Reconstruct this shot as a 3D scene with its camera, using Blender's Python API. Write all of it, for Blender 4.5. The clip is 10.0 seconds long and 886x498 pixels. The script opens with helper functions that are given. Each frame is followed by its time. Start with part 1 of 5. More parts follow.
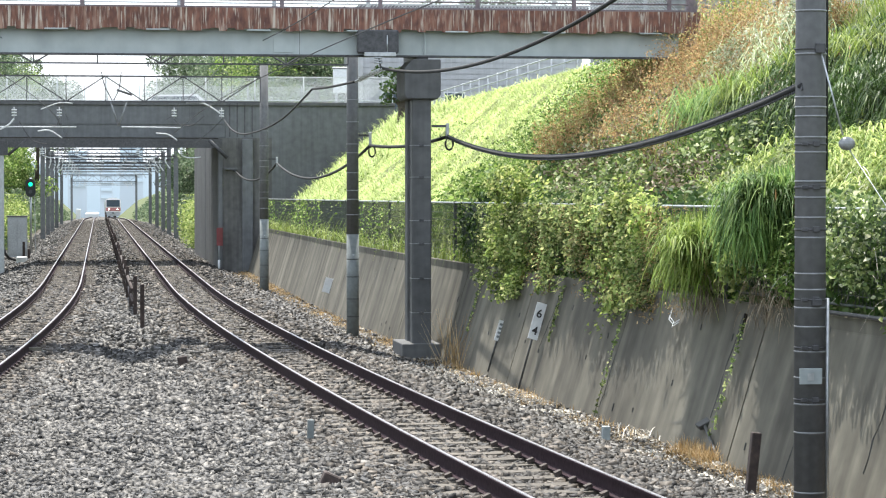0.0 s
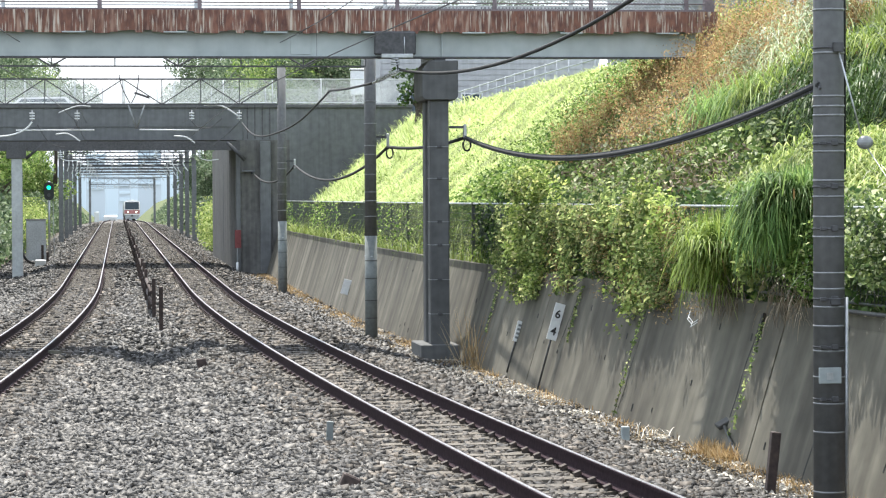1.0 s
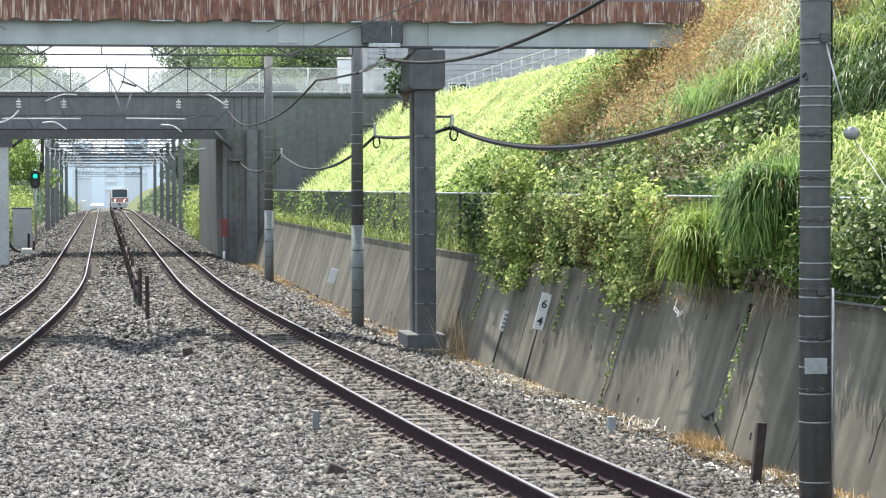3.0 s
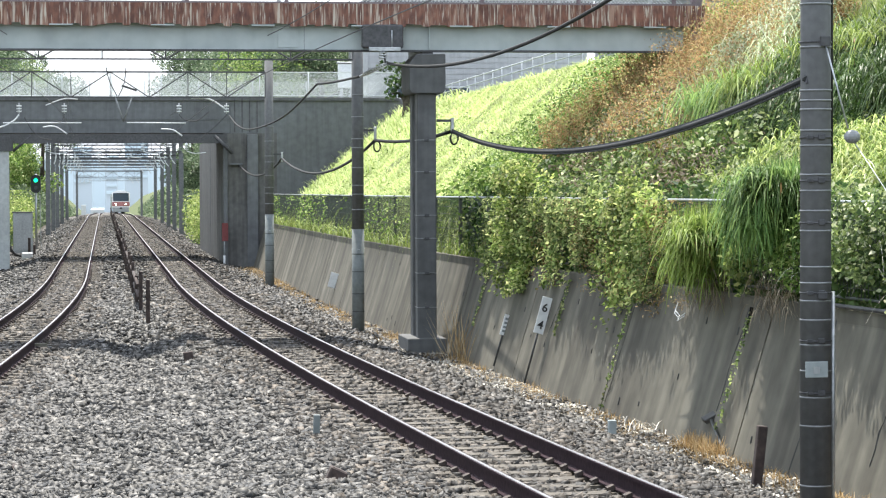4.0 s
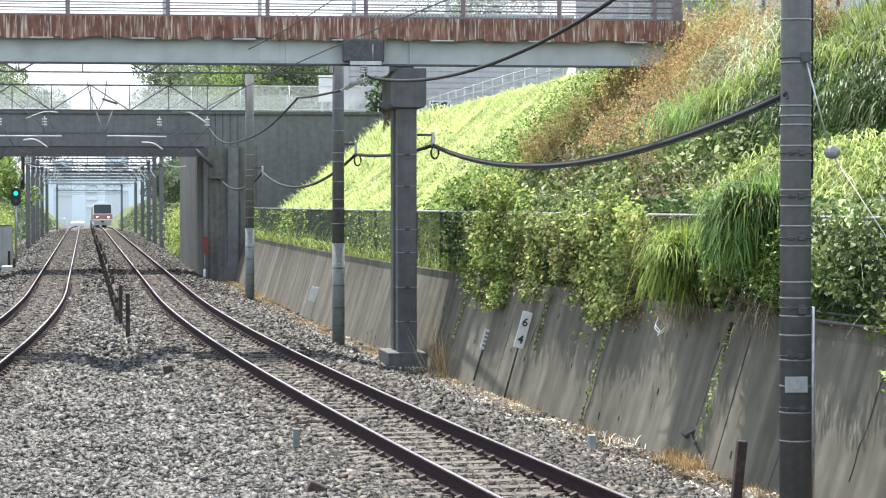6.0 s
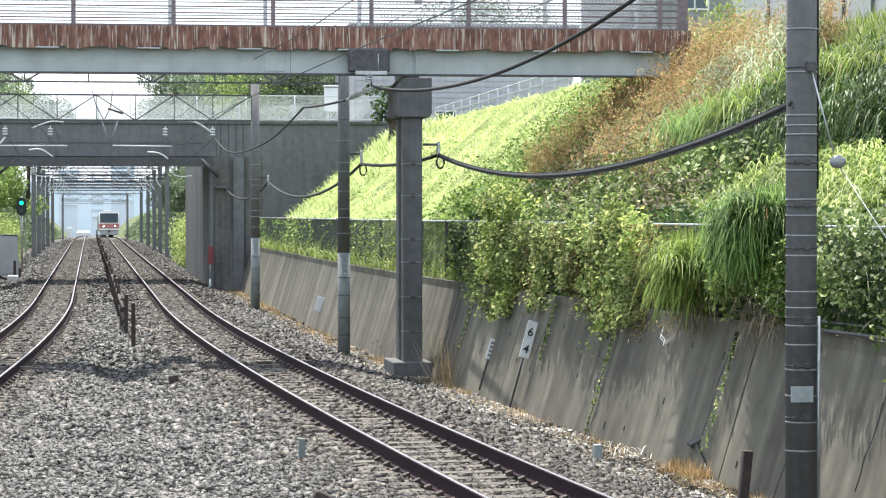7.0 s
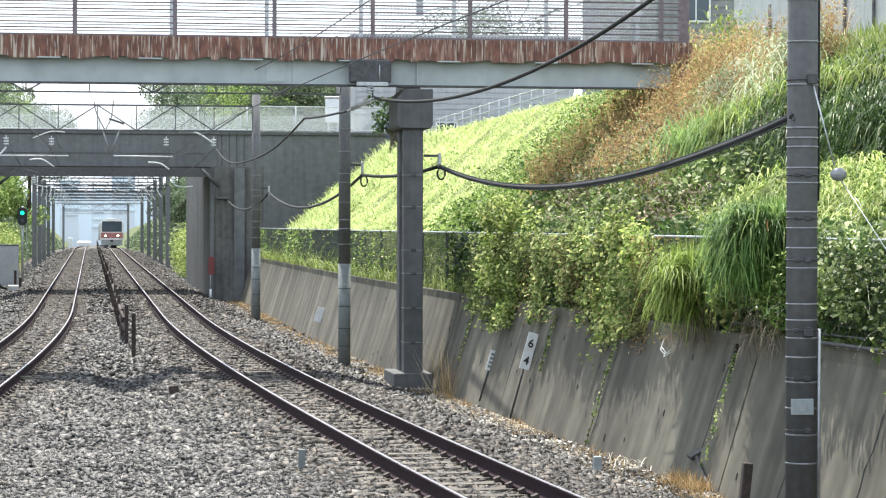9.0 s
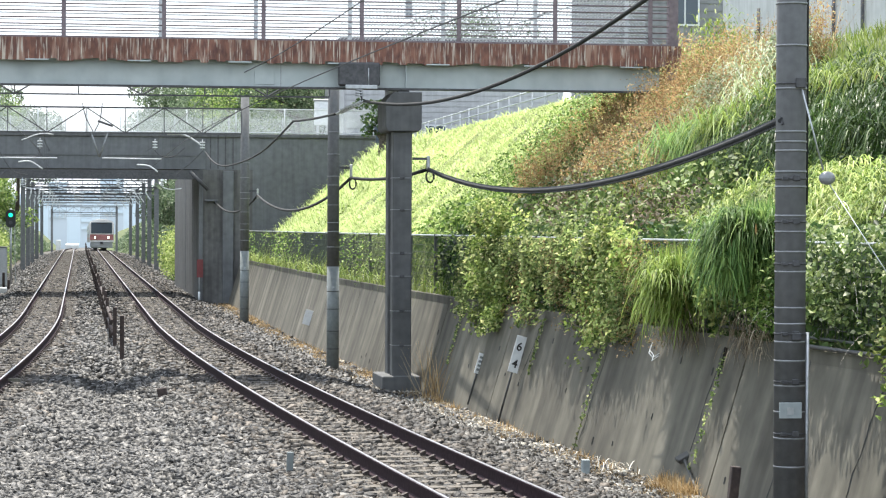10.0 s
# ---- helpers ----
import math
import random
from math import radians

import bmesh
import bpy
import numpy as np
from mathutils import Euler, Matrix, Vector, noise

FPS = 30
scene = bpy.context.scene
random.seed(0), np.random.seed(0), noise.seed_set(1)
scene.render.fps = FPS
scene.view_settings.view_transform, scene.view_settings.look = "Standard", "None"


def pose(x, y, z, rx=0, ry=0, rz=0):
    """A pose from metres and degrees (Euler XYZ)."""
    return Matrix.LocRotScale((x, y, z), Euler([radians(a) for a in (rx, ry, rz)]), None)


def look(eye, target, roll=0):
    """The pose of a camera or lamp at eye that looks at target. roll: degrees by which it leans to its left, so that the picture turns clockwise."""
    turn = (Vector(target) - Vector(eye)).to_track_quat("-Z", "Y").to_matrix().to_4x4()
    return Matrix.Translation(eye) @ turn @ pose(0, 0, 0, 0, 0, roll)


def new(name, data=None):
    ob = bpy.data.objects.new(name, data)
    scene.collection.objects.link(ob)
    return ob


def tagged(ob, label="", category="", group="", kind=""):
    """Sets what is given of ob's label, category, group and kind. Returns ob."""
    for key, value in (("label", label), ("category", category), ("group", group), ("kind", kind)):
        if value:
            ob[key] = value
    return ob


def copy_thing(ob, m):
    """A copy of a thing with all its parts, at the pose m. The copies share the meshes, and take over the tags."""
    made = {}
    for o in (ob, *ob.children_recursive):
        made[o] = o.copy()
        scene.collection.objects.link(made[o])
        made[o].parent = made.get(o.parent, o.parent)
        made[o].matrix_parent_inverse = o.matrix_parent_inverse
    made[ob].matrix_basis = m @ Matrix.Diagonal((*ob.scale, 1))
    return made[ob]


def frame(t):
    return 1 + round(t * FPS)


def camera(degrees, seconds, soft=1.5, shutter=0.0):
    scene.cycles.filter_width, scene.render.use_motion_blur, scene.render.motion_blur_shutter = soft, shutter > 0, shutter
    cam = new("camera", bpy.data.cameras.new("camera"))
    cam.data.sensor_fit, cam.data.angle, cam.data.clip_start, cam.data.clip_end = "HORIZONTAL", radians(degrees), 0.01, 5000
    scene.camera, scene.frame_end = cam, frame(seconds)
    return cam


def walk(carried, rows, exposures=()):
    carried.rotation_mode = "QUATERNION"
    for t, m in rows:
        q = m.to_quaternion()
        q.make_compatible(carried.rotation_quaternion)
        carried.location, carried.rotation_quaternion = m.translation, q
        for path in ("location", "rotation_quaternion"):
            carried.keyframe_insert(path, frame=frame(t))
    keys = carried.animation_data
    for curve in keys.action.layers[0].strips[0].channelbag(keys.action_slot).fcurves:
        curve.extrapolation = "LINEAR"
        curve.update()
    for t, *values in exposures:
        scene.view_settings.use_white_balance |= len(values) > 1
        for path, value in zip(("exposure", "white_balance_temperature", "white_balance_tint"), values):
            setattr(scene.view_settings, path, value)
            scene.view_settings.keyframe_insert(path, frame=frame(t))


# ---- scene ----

# ---------------------------------------------------------------- camera
# The world: y runs along the straight track, x to its right, z = 0 is the top of the rails.
EYE = (0.0, 0.0, 2.65)
cam = camera(20.0, 10.0, soft=1.2)
PATH = [
    (0.0, -7.8, -1.224, 0.0), (0.5, -7.875, -1.259, 0.216), (1.0, -7.391, -1.198, 0.309),
    (1.5, -7.754, -1.377, 0.259), (2.0, -7.739, -1.376, 0.288), (2.5, -7.697, -1.439, 0.128),
    (4.0, -7.682, -1.348, 0.207), (4.5, -7.707, -1.103, 0.199), (5.0, -7.78, -1.046, 0.139),
    (5.5, -7.896, -0.977, 0.071), (5.7, -8.129, -1.032, 0.036), (7.0, -8.001, -0.804, 0.045),
    (7.5, -7.816, -0.636, -0.035), (8.0, -8.019, -0.694, -0.038), (8.5, -7.744, -0.674, -0.015),
    (9.0, -7.985, -0.548, -0.144), (9.5, -8.014, -0.416, -0.207), (10.0, -8.243, -0.478, -0.258)]
walk(cam, [(t, pose(*EYE, 90 + p, r, w)) for t, w, p, r in PATH], exposures=[(0.0, 0.93), (10.0, 0.93)])

# ---------------------------------------------------------------- light
SUN_TO = Vector((-0.015, 0.47, 1.0)).normalized()
world = bpy.data.worlds.new("sky")
scene.world = world
world.use_nodes = True
wn = world.node_tree
sky = wn.nodes.new("ShaderNodeTexSky")
sky.sky_type = "NISHITA"
sky.sun_disc = False
sky.sun_elevation = math.asin(SUN_TO.z)
sky.sun_rotation = math.atan2(SUN_TO.x, SUN_TO.y)
sky.air_density, sky.dust_density, sky.ozone_density = 1.2, 3.0, 1.0
veil = wn.nodes.new("ShaderNodeMix")
veil.data_type = "RGBA"
veil.inputs["Factor"].default_value = 0.6
veil.inputs["B"].default_value = (8.8, 9.7, 11.0, 1)
wn.links.new(sky.outputs[0], veil.inputs["A"])
wn.links.new(veil.outputs["Result"], wn.nodes["Background"].inputs[0])
wn.nodes["Background"].inputs[1].default_value = 0.14
sun = new("sun", bpy.data.lights.new("sun", "SUN"))
sun.data.energy, sun.data.angle, sun.data.color = 5.0, radians(0.53), (1.0, 0.95, 0.86)
sun.matrix_world = look(SUN_TO * 200, (0, 0, 0))


# ---------------------------------------------------------------- materials
def material(name, low, high, scale=6.0, rough=0.85, bump=0.25, metal=0.0, big=0.35, streak=0.0, random_tone=0.0, detail=6.0,
             stretch=(1, 1, 1), island=False, runs=(9, 9, 0.35), skew=1.0, spec=0.5, run_end=0.56):
    """Two colours mixed by fine noise, shaded by a large one, with relief and, if asked, vertical run-off streaks."""
    m = bpy.data.materials.new(name)
    m.use_nodes = True
    nt = m.node_tree
    n, l = nt.nodes, nt.links
    b = n["Principled BSDF"]
    b.inputs["Roughness"].default_value = rough
    b.inputs["Metallic"].default_value = metal
    b.inputs["Specular IOR Level"].default_value = spec
    co = n.new("ShaderNodeTexCoord")
    mp = n.new("ShaderNodeMapping")
    mp.inputs["Scale"].default_value = stretch
    l.new(co.outputs["Object"], mp.inputs[0])
    fine = n.new("ShaderNodeTexNoise")
    fine.inputs["Scale"].default_value, fine.inputs["Detail"].default_value = scale, detail
    l.new(mp.outputs[0], fine.inputs["Vector"])
    ramp = n.new("ShaderNodeValToRGB")
    ramp.color_ramp.elements[0].position, ramp.color_ramp.elements[1].position = 0.3, 0.7
    ramp.color_ramp.elements[0].color, ramp.color_ramp.elements[1].color = (*low, 1), (*high, 1)
    l.new(fine.outputs[0], ramp.inputs[0])
    col = ramp.outputs[0]

    def darken(col, fac, amount):
        mx = n.new("ShaderNodeMix")
        mx.data_type, mx.blend_type = "RGBA", "MULTIPLY"
        mx.inputs["Factor"].default_value = amount
        l.new(col, mx.inputs["A"])
        l.new(fac, mx.inputs["B"])
        return mx.outputs["Result"]

    if big:
        large = n.new("ShaderNodeTexNoise")
        large.inputs["Scale"].default_value, large.inputs["Detail"].default_value = scale * 0.09, 3
        l.new(mp.outputs[0], large.inputs["Vector"])
        r2 = n.new("ShaderNodeValToRGB")
        r2.color_ramp.elements[0].position, r2.color_ramp.elements[1].position = 0.32, 0.66
        r2.color_ramp.elements[0].color = (0.35, 0.33, 0.3, 1)
        l.new(large.outputs[0], r2.inputs[0])
        col = darken(col, r2.outputs[0], big)
    if streak:
        m2 = n.new("ShaderNodeMapping")
        m2.inputs["Scale"].default_value = runs
        l.new(co.outputs["Object"], m2.inputs[0])
        st = n.new("ShaderNodeTexNoise")
        st.inputs["Scale"].default_value, st.inputs["Detail"].default_value = 0.8, 7
        l.new(m2.outputs[0], st.inputs["Vector"])
        r3 = n.new("ShaderNodeValToRGB")
        r3.color_ramp.elements[0].position, r3.color_ramp.elements[1].position = 0.36, run_end
        r3.color_ramp.elements[0].color = (0.16, 0.15, 0.14, 1)
        l.new(st.outputs[0], r3.inputs[0])
        col = darken(col, r3.outputs[0], streak)
    if random_tone:
        src = n.new("ShaderNodeNewGeometry").outputs["Random Per Island"] if island else n.new("ShaderNodeObjectInfo").outputs["Random"]
        mr = n.new("ShaderNodeMapRange")
        mr.inputs["To Min"].default_value = 1.0 - random_tone
        pw = n.new("ShaderNodeMath")
        pw.operation = "POWER"
        pw.inputs[1].default_value = skew
        l.new(src, pw.inputs[0])
        l.new(pw.outputs[0], mr.inputs[0])
        col = darken(col, mr.outputs[0], 1.0)
    l.new(col, b.inputs["Base Color"])
    if bump:
        bp = n.new("ShaderNodeBump")
        bp.inputs["Strength"].default_value, bp.inputs["Distance"].default_value = bump, 0.02
        l.new(fine.outputs[0], bp.inputs["Height"])
        l.new(bp.outputs[0], b.inputs["Normal"])
    return m


def leaf_material(name, stops, trans=0.45, gloss=0.5, up=0.0, patch=(0.5, 1.2)):
    """Thin leaves: each one its own tone, letting some of the sun through."""
    m = bpy.data.materials.new(name)
    m.use_nodes = True
    nt = m.node_tree
    n, l = nt.nodes, nt.links
    b = n["Principled BSDF"]
    geo = n.new("ShaderNodeNewGeometry")
    ramp = n.new("ShaderNodeValToRGB")
    while len(ramp.color_ramp.elements) < len(stops):
        ramp.color_ramp.elements.new(0.5)
    for e, (p, c) in zip(ramp.color_ramp.elements, stops):
        e.position, e.color = p, (*c, 1)
    l.new(geo.outputs["Random Per Island"], ramp.inputs[0])
    co = n.new("ShaderNodeTexCoord")
    ns = n.new("ShaderNodeTexNoise")
    ns.inputs["Scale"].default_value, ns.inputs["Detail"].default_value = 1.1, 3
    l.new(co.outputs["Object"], ns.inputs["Vector"])
    mr = n.new("ShaderNodeMapRange")
    mr.inputs["From Min"].default_value, mr.inputs["From Max"].default_value = 0.32, 0.68
    mr.inputs["To Min"].default_value, mr.inputs["To Max"].default_value = patch
    l.new(ns.outputs[0], mr.inputs[0])
    tone = n.new("ShaderNodeMix")
    tone.data_type, tone.blend_type = "RGBA", "MULTIPLY"
    tone.inputs["Factor"].default_value = 1.0
    l.new(ramp.outputs[0], tone.inputs["A"])
    l.new(mr.outputs[0], tone.inputs["B"])
    l.new(tone.outputs["Result"], b.inputs["Base Color"])
    b.inputs["Roughness"].default_value = gloss
    b.inputs["Specular IOR Level"].default_value = 0.16
    tl = n.new("ShaderNodeBsdfTranslucent")
    if up:
        # the soft nap of a sward: shading normals lean towards the sky
        sc, ad, nm = (n.new("ShaderNodeVectorMath") for _ in range(3))
        sc.operation, ad.operation, nm.operation = "SCALE", "ADD", "NORMALIZE"
        sc.inputs["Scale"].default_value = 1.0 - up
        ad.inputs[1].default_value = (-0.3 * up, 0.1 * up, 0.95 * up)
        l.new(geo.outputs["Normal"], sc.inputs[0])
        l.new(sc.outputs[0], ad.inputs[0])
        l.new(ad.outputs[0], nm.inputs[0])
        l.new(nm.outputs[0], b.inputs["Normal"])
    l.new(tone.outputs["Result"], tl.inputs[0])
    mix = n.new("ShaderNodeMixShader")
    mix.inputs[0].default_value = trans
    l.new(b.outputs[0], mix.inputs[1])
    l.new(tl.outputs[0], mix.inputs[2])
    l.new(mix.outputs[0], n["Material Output"].inputs[0])
    return m


def plain(name, colour, rough=0.5, metal=0.0, glow=None):
    m = bpy.data.materials.new(name)
    m.use_nodes = True
    b = m.node_tree.nodes["Principled BSDF"]
    b.inputs["Base Color"].default_value = (*colour, 1)
    b.inputs["Roughness"].default_value, b.inputs["Metallic"].default_value = rough, metal
    if glow:
        b.inputs["Emission Color"].default_value = (*glow[0], 1)
        b.inputs["Emission Strength"].default_value = glow[1]
    return m


M_ballast = material("ballast_bed", (0.035, 0.032, 0.029), (0.13, 0.12, 0.108), 14, 0.95, 1.0, big=0.3)
M_stone = material("ballast_stone", (0.062, 0.058, 0.052), (0.25, 0.234, 0.212), 9, 0.6, 0.25, big=0.4, random_tone=0.96, island=True, skew=3.2)
M_stone_rust = material("rust_stained_stone", (0.058, 0.047, 0.037), (0.2, 0.166, 0.132), 9, 0.7, 0.3, big=0.35, random_tone=0.94, island=True, skew=2.7)
M_soil = material("soil", (0.05, 0.042, 0.03), (0.13, 0.11, 0.075), 3, 0.95, 0.6)
M_grassground = material("grass_ground", (0.05, 0.07, 0.018), (0.12, 0.15, 0.045), 3, 0.95, 0.6)
M_sleeper = material("concrete_sleeper", (0.075, 0.065, 0.052), (0.155, 0.136, 0.11), 14, 0.9, 0.3, random_tone=0.3)
M_railside = material("rail_rust", (0.016, 0.009, 0.012), (0.04, 0.023, 0.029), 20, 0.85, 0.2, big=0.2, spec=0.12)
M_railhead = material("rail_head", (0.36, 0.34, 0.34), (0.5, 0.48, 0.48), 8, 0.3, 0.05, metal=1.0, big=0.1)
M_clip = material("rusty_fastening", (0.025, 0.02, 0.018), (0.07, 0.05, 0.04), 30, 0.8, 0.2, big=0)
M_wall = material("retaining_concrete", (0.132, 0.124, 0.097), (0.196, 0.184, 0.145), 3, 0.9, 0.2, big=0.55, streak=0.66, runs=(0.3, 2.6, 0.2), run_end=0.66)
M_concrete = material("dark_concrete", (0.092, 0.095, 0.096), (0.13, 0.134, 0.135), 5, 0.88, 0.15, big=0.35, streak=0.2)
M_abut = material("abutment_concrete", (0.12, 0.126, 0.13), (0.16, 0.167, 0.17), 4, 0.9, 0.1, big=0.3, streak=0.16)
M_pole = material("pole_concrete", (0.1, 0.102, 0.104), (0.135, 0.137, 0.139), 12, 0.8, 0.1, big=0.12, streak=0.15)
M_strap = material("dull_strap", (0.2, 0.21, 0.215), (0.3, 0.31, 0.315), 15, 0.55, 0.05, metal=0.4, big=0.2)
M_pole_light = material("pole_band", (0.15, 0.17, 0.17), (0.21, 0.235, 0.235), 10, 0.75, 0.1, big=0.35)
M_plate = material("plate_paint", (0.28, 0.32, 0.32), (0.36, 0.4, 0.4), 10, 0.7, 0.1, big=0.25)
M_girder = material("grey_paint", (0.36, 0.405, 0.4), (0.44, 0.485, 0.475), 3, 0.6, 0.05, big=0.25, streak=0.12, runs=(3, 3, 0.4))
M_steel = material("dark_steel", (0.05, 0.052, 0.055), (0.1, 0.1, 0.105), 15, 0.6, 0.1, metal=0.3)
M_galv = material("galvanised_steel", (0.36, 0.38, 0.39), (0.52, 0.54, 0.55), 15, 0.45, 0.05, metal=0.7, big=0.2)
M_black = material("cable_sheath", (0.008, 0.009, 0.009), (0.022, 0.023, 0.024), 30, 0.85, 0.2, big=0)
M_white = material("white_enamel", (0.58, 0.6, 0.6), (0.7, 0.72, 0.72), 12, 0.5, 0.02, big=0.12)
M_blackpaint = plain("black_paint", (0.015, 0.015, 0.015), 0.5)


# ---------------------------------------------------------------- mesh tools
def add_box(bm, x0, x1, y0, y1, z0, z1, bevel=0.0):
    g = bmesh.ops.create_cube(bm, size=1.0, matrix=Matrix.LocRotScale(((x0 + x1) / 2, (y0 + y1) / 2, (z0 + z1) / 2), None,
                                                                     (abs(x1 - x0), abs(y1 - y0), abs(z1 - z0))))
    if bevel:
        es = list({e for v in g["verts"] for e in v.link_edges})
        bmesh.ops.bevel(bm, geom=es, offset=bevel, segments=1, affect="EDGES")
    return bm


def add_tube(bm, points, radius, sides=8, caps=True):
    """A round bar along points; radius a number or one for each point."""
    pts = [Vector(p) for p in points]
    rad = radius if isinstance(radius, (list, tuple)) else [radius] * len(pts)
    rings = []
    for i, p in enumerate(pts):
        d = (pts[min(i + 1, len(pts) - 1)] - pts[max(i - 1, 0)]).normalized()
        side = d.cross(Vector((0, 0, 1)) if abs(d.z) < 0.95 else Vector((1, 0, 0))).normalized()
        up = side.cross(d)
        rings.append([bm.verts.new(p + rad[i] * (math.cos(a) * side + math.sin(a) * up))
                      for a in [2 * math.pi * k / sides for k in range(sides)]])
    for r0, r1 in zip(rings, rings[1:]):
        for k in range(sides):
            f = bm.faces.new((r0[k], r0[(k + 1) % sides], r1[(k + 1) % sides], r1[k]))
            f.smooth = sides > 5
    if caps:
        bm.faces.new(rings[0])
        bm.faces.new(rings[-1][::-1])
    return bm


def add_sweep(bm, section, path, closed=True):
    """Sweeps a section of (across, up) along path rows of (point, side direction)."""
    rings = []
    for p, side in path:
        rings.append([bm.verts.new(Vector(p) + side * a + Vector((0, 0, b))) for a, b in section])
    m = len(section)
    for r0, r1 in zip(rings, rings[1:]):
        for k in range(m if closed else m - 1):
            bm.faces.new((r0[k], r0[(k + 1) % m], r1[(k + 1) % m], r1[k]))
    if closed:
        bm.faces.new(rings[0])
        bm.faces.new(rings[-1][::-1])
    return bm


def mesh_of(name, bm, mat):
    bmesh.ops.recalc_face_normals(bm, faces=bm.faces)
    me = bpy.data.meshes.new(name)
    bm.to_mesh(me)
    bm.free()
    me.materials.append(mat)
    return me


def part(name, bm, mat, parent, label=""):
    """One mesh object, under a thing or a part."""
    ob = new(name, mesh_of(name, bm, mat))
    ob.parent = parent
    return tagged(ob, label)


def thing(name, label, category, at=(0, 0, 0), group="", kind="", turn=0.0):
    ob = new(name)
    ob.location = at
    ob.rotation_euler = (0, 0, radians(turn))
    ob.empty_display_size = 0.2
    return tagged(ob, label, category, group, kind)


def solid(name, bm, mat, label="", category="", group="", kind=""):
    return tagged(new(name, mesh_of(name, bm, mat)), label, category, group, kind)


def box_bm(*a, **k):
    return add_box(bmesh.new(), *a, **k)


def tube_bm(*a, **k):
    return add_tube(bmesh.new(), *a, **k)


def mesh_arrays(name, verts, faces, mat, smooth=False):
    """A mesh from arrays of corners (n, 3) and faces (m, k)."""
    me = bpy.data.meshes.new(name)
    k = faces.shape[1]
    me.vertices.add(len(verts))
    me.vertices.foreach_set("co", np.asarray(verts, np.float32).ravel())
    me.loops.add(faces.size)
    me.loops.foreach_set("vertex_index", faces.astype(np.int32).ravel())
    me.polygons.add(len(faces))
    me.polygons.foreach_set("loop_start", np.arange(0, faces.size, k, dtype=np.int32))
    if smooth:
        me.polygons.foreach_set("use_smooth", np.ones(len(faces), bool))
    me.update(calc_edges=True)
    me.materials.append(mat)
    return me


def sag(a, b, drop, n=14):
    """Points of a hanging cable."""
    a, b = Vector(a), Vector(b)
    return [a.lerp(b, k / n) - Vector((0, 0, 4 * drop * (k / n) * (1 - k / n))) for k in range(n + 1)]


# ---------------------------------------------------------------- plan
def right_line(s):
    return 2.66 + max(0.0, 75.0 - s) ** 2 / 1708.0


def left_line(s):
    return -1.12 - max(0.0, 80.0 - s) ** 2 / 1616.0


def grade(s):
    """The line falls away gently in the distance."""
    d = max(0.0, s - 270.0)
    return -0.0078 * (d - 20.0 * (1.0 - math.exp(-d / 20.0)))


def line_path(line, s0, s1, step):
    out, s = [], s0
    while s <= s1 + 1e-6:
        d = Vector((line(s + 0.5) - line(s - 0.5), 1.0, 0)).normalized()
        out.append((Vector((line(s), s, grade(s))), Vector((d.y, -d.x, 0))))
        s += step
    return out


WALL_FOOT, WALL_TOP, BATTER, FORMATION = 3.5, 1.33, 0.30, -0.6


def wall_top_x(s):
    return right_line(s) + WALL_FOOT + BATTER * (WALL_TOP - FORMATION)


def slope_z(x, s):
    """The bank above the retaining wall: about 40 degrees up to the street."""
    d = x - wall_top_x(s) - 0.12
    z = 1.30 + 0.85 * d
    return min(z, 5.75 + 0.02 * d) if d > 0 else 1.30


def bed_z(x, s):
    """The ballast bed across both tracks."""
    r, le = x - right_line(s), x - left_line(s)
    z = -0.235
    if r > 1.45:
        z = max(FORMATION, -0.235 - (r - 1.45) * 0.25)
    if le < -1.45:
        z = max(FORMATION, -0.235 + (le + 1.45) * 0.27)
    if r < -1.3 and le > 1.3:
        gap = min(-1.3 - r, le - 1.3)
        z += 0.10 * min(1.0, gap / 1.2) * noise.noise(Vector((x * 0.5, s * 0.35, 3.0))) + 0.02
        z += -0.2 * math.exp(-((x - 0.55) / 0.6) ** 2 - ((s - 45.0) / 6.0) ** 2) + 0.1 * math.exp(-((x - 1.75) / 0.4) ** 2 - ((s - 46.0) / 7.0) ** 2)
    return z + 0.015 * noise.noise(Vector((x * 1.7, s * 1.7, 0))) + grade(s)


# ---------------------------------------------------------------- ground and tracks
def grid_sheet(name, s_rows, x_of, nx, z_of, mat, skirt=0.0):
    verts, faces = [], []
    for s in s_rows:
        x0, x1 = x_of(s)
        for k in range(nx + 1):
            x = x0 + (x1 - x0) * k / nx
            verts.append((x, s, z_of(x, s)))
    for i in range(len(s_rows) - 1):
        for k in range(nx):
            a = i * (nx + 1) + k
            faces.append((a, a + 1, a + nx + 2, a + nx + 1))
    return mesh_arrays(name, np.array(verts), np.array(faces), mat, True)


ground = new("ground", grid_sheet("ground", [-1500, -300, 0, 150, 270, 300, 340, 400, 500, 700, 1000, 1500, 2600, 4000], lambda s: (-2600, 2600), 40,
                                  lambda x, s: -0.78 + grade(s), M_soil))
tagged(ground, "bare soil ground reaching to the horizon", "ground", kind="structure")
rows = [-12 + 0.5 * k for k in range(160)] + [68 + 2.0 * k for k in range(70)] + [208 + 20 * k for k in range(60)]
bed = new("ballast_bed", grid_sheet("ballast_bed", rows, lambda s: (left_line(s) - 4.2, right_line(s) + 3.9), 64, bed_z, M_ballast))
tagged(bed, "grey crushed stone ballast bed under both tracks", "ballast", kind="structure")

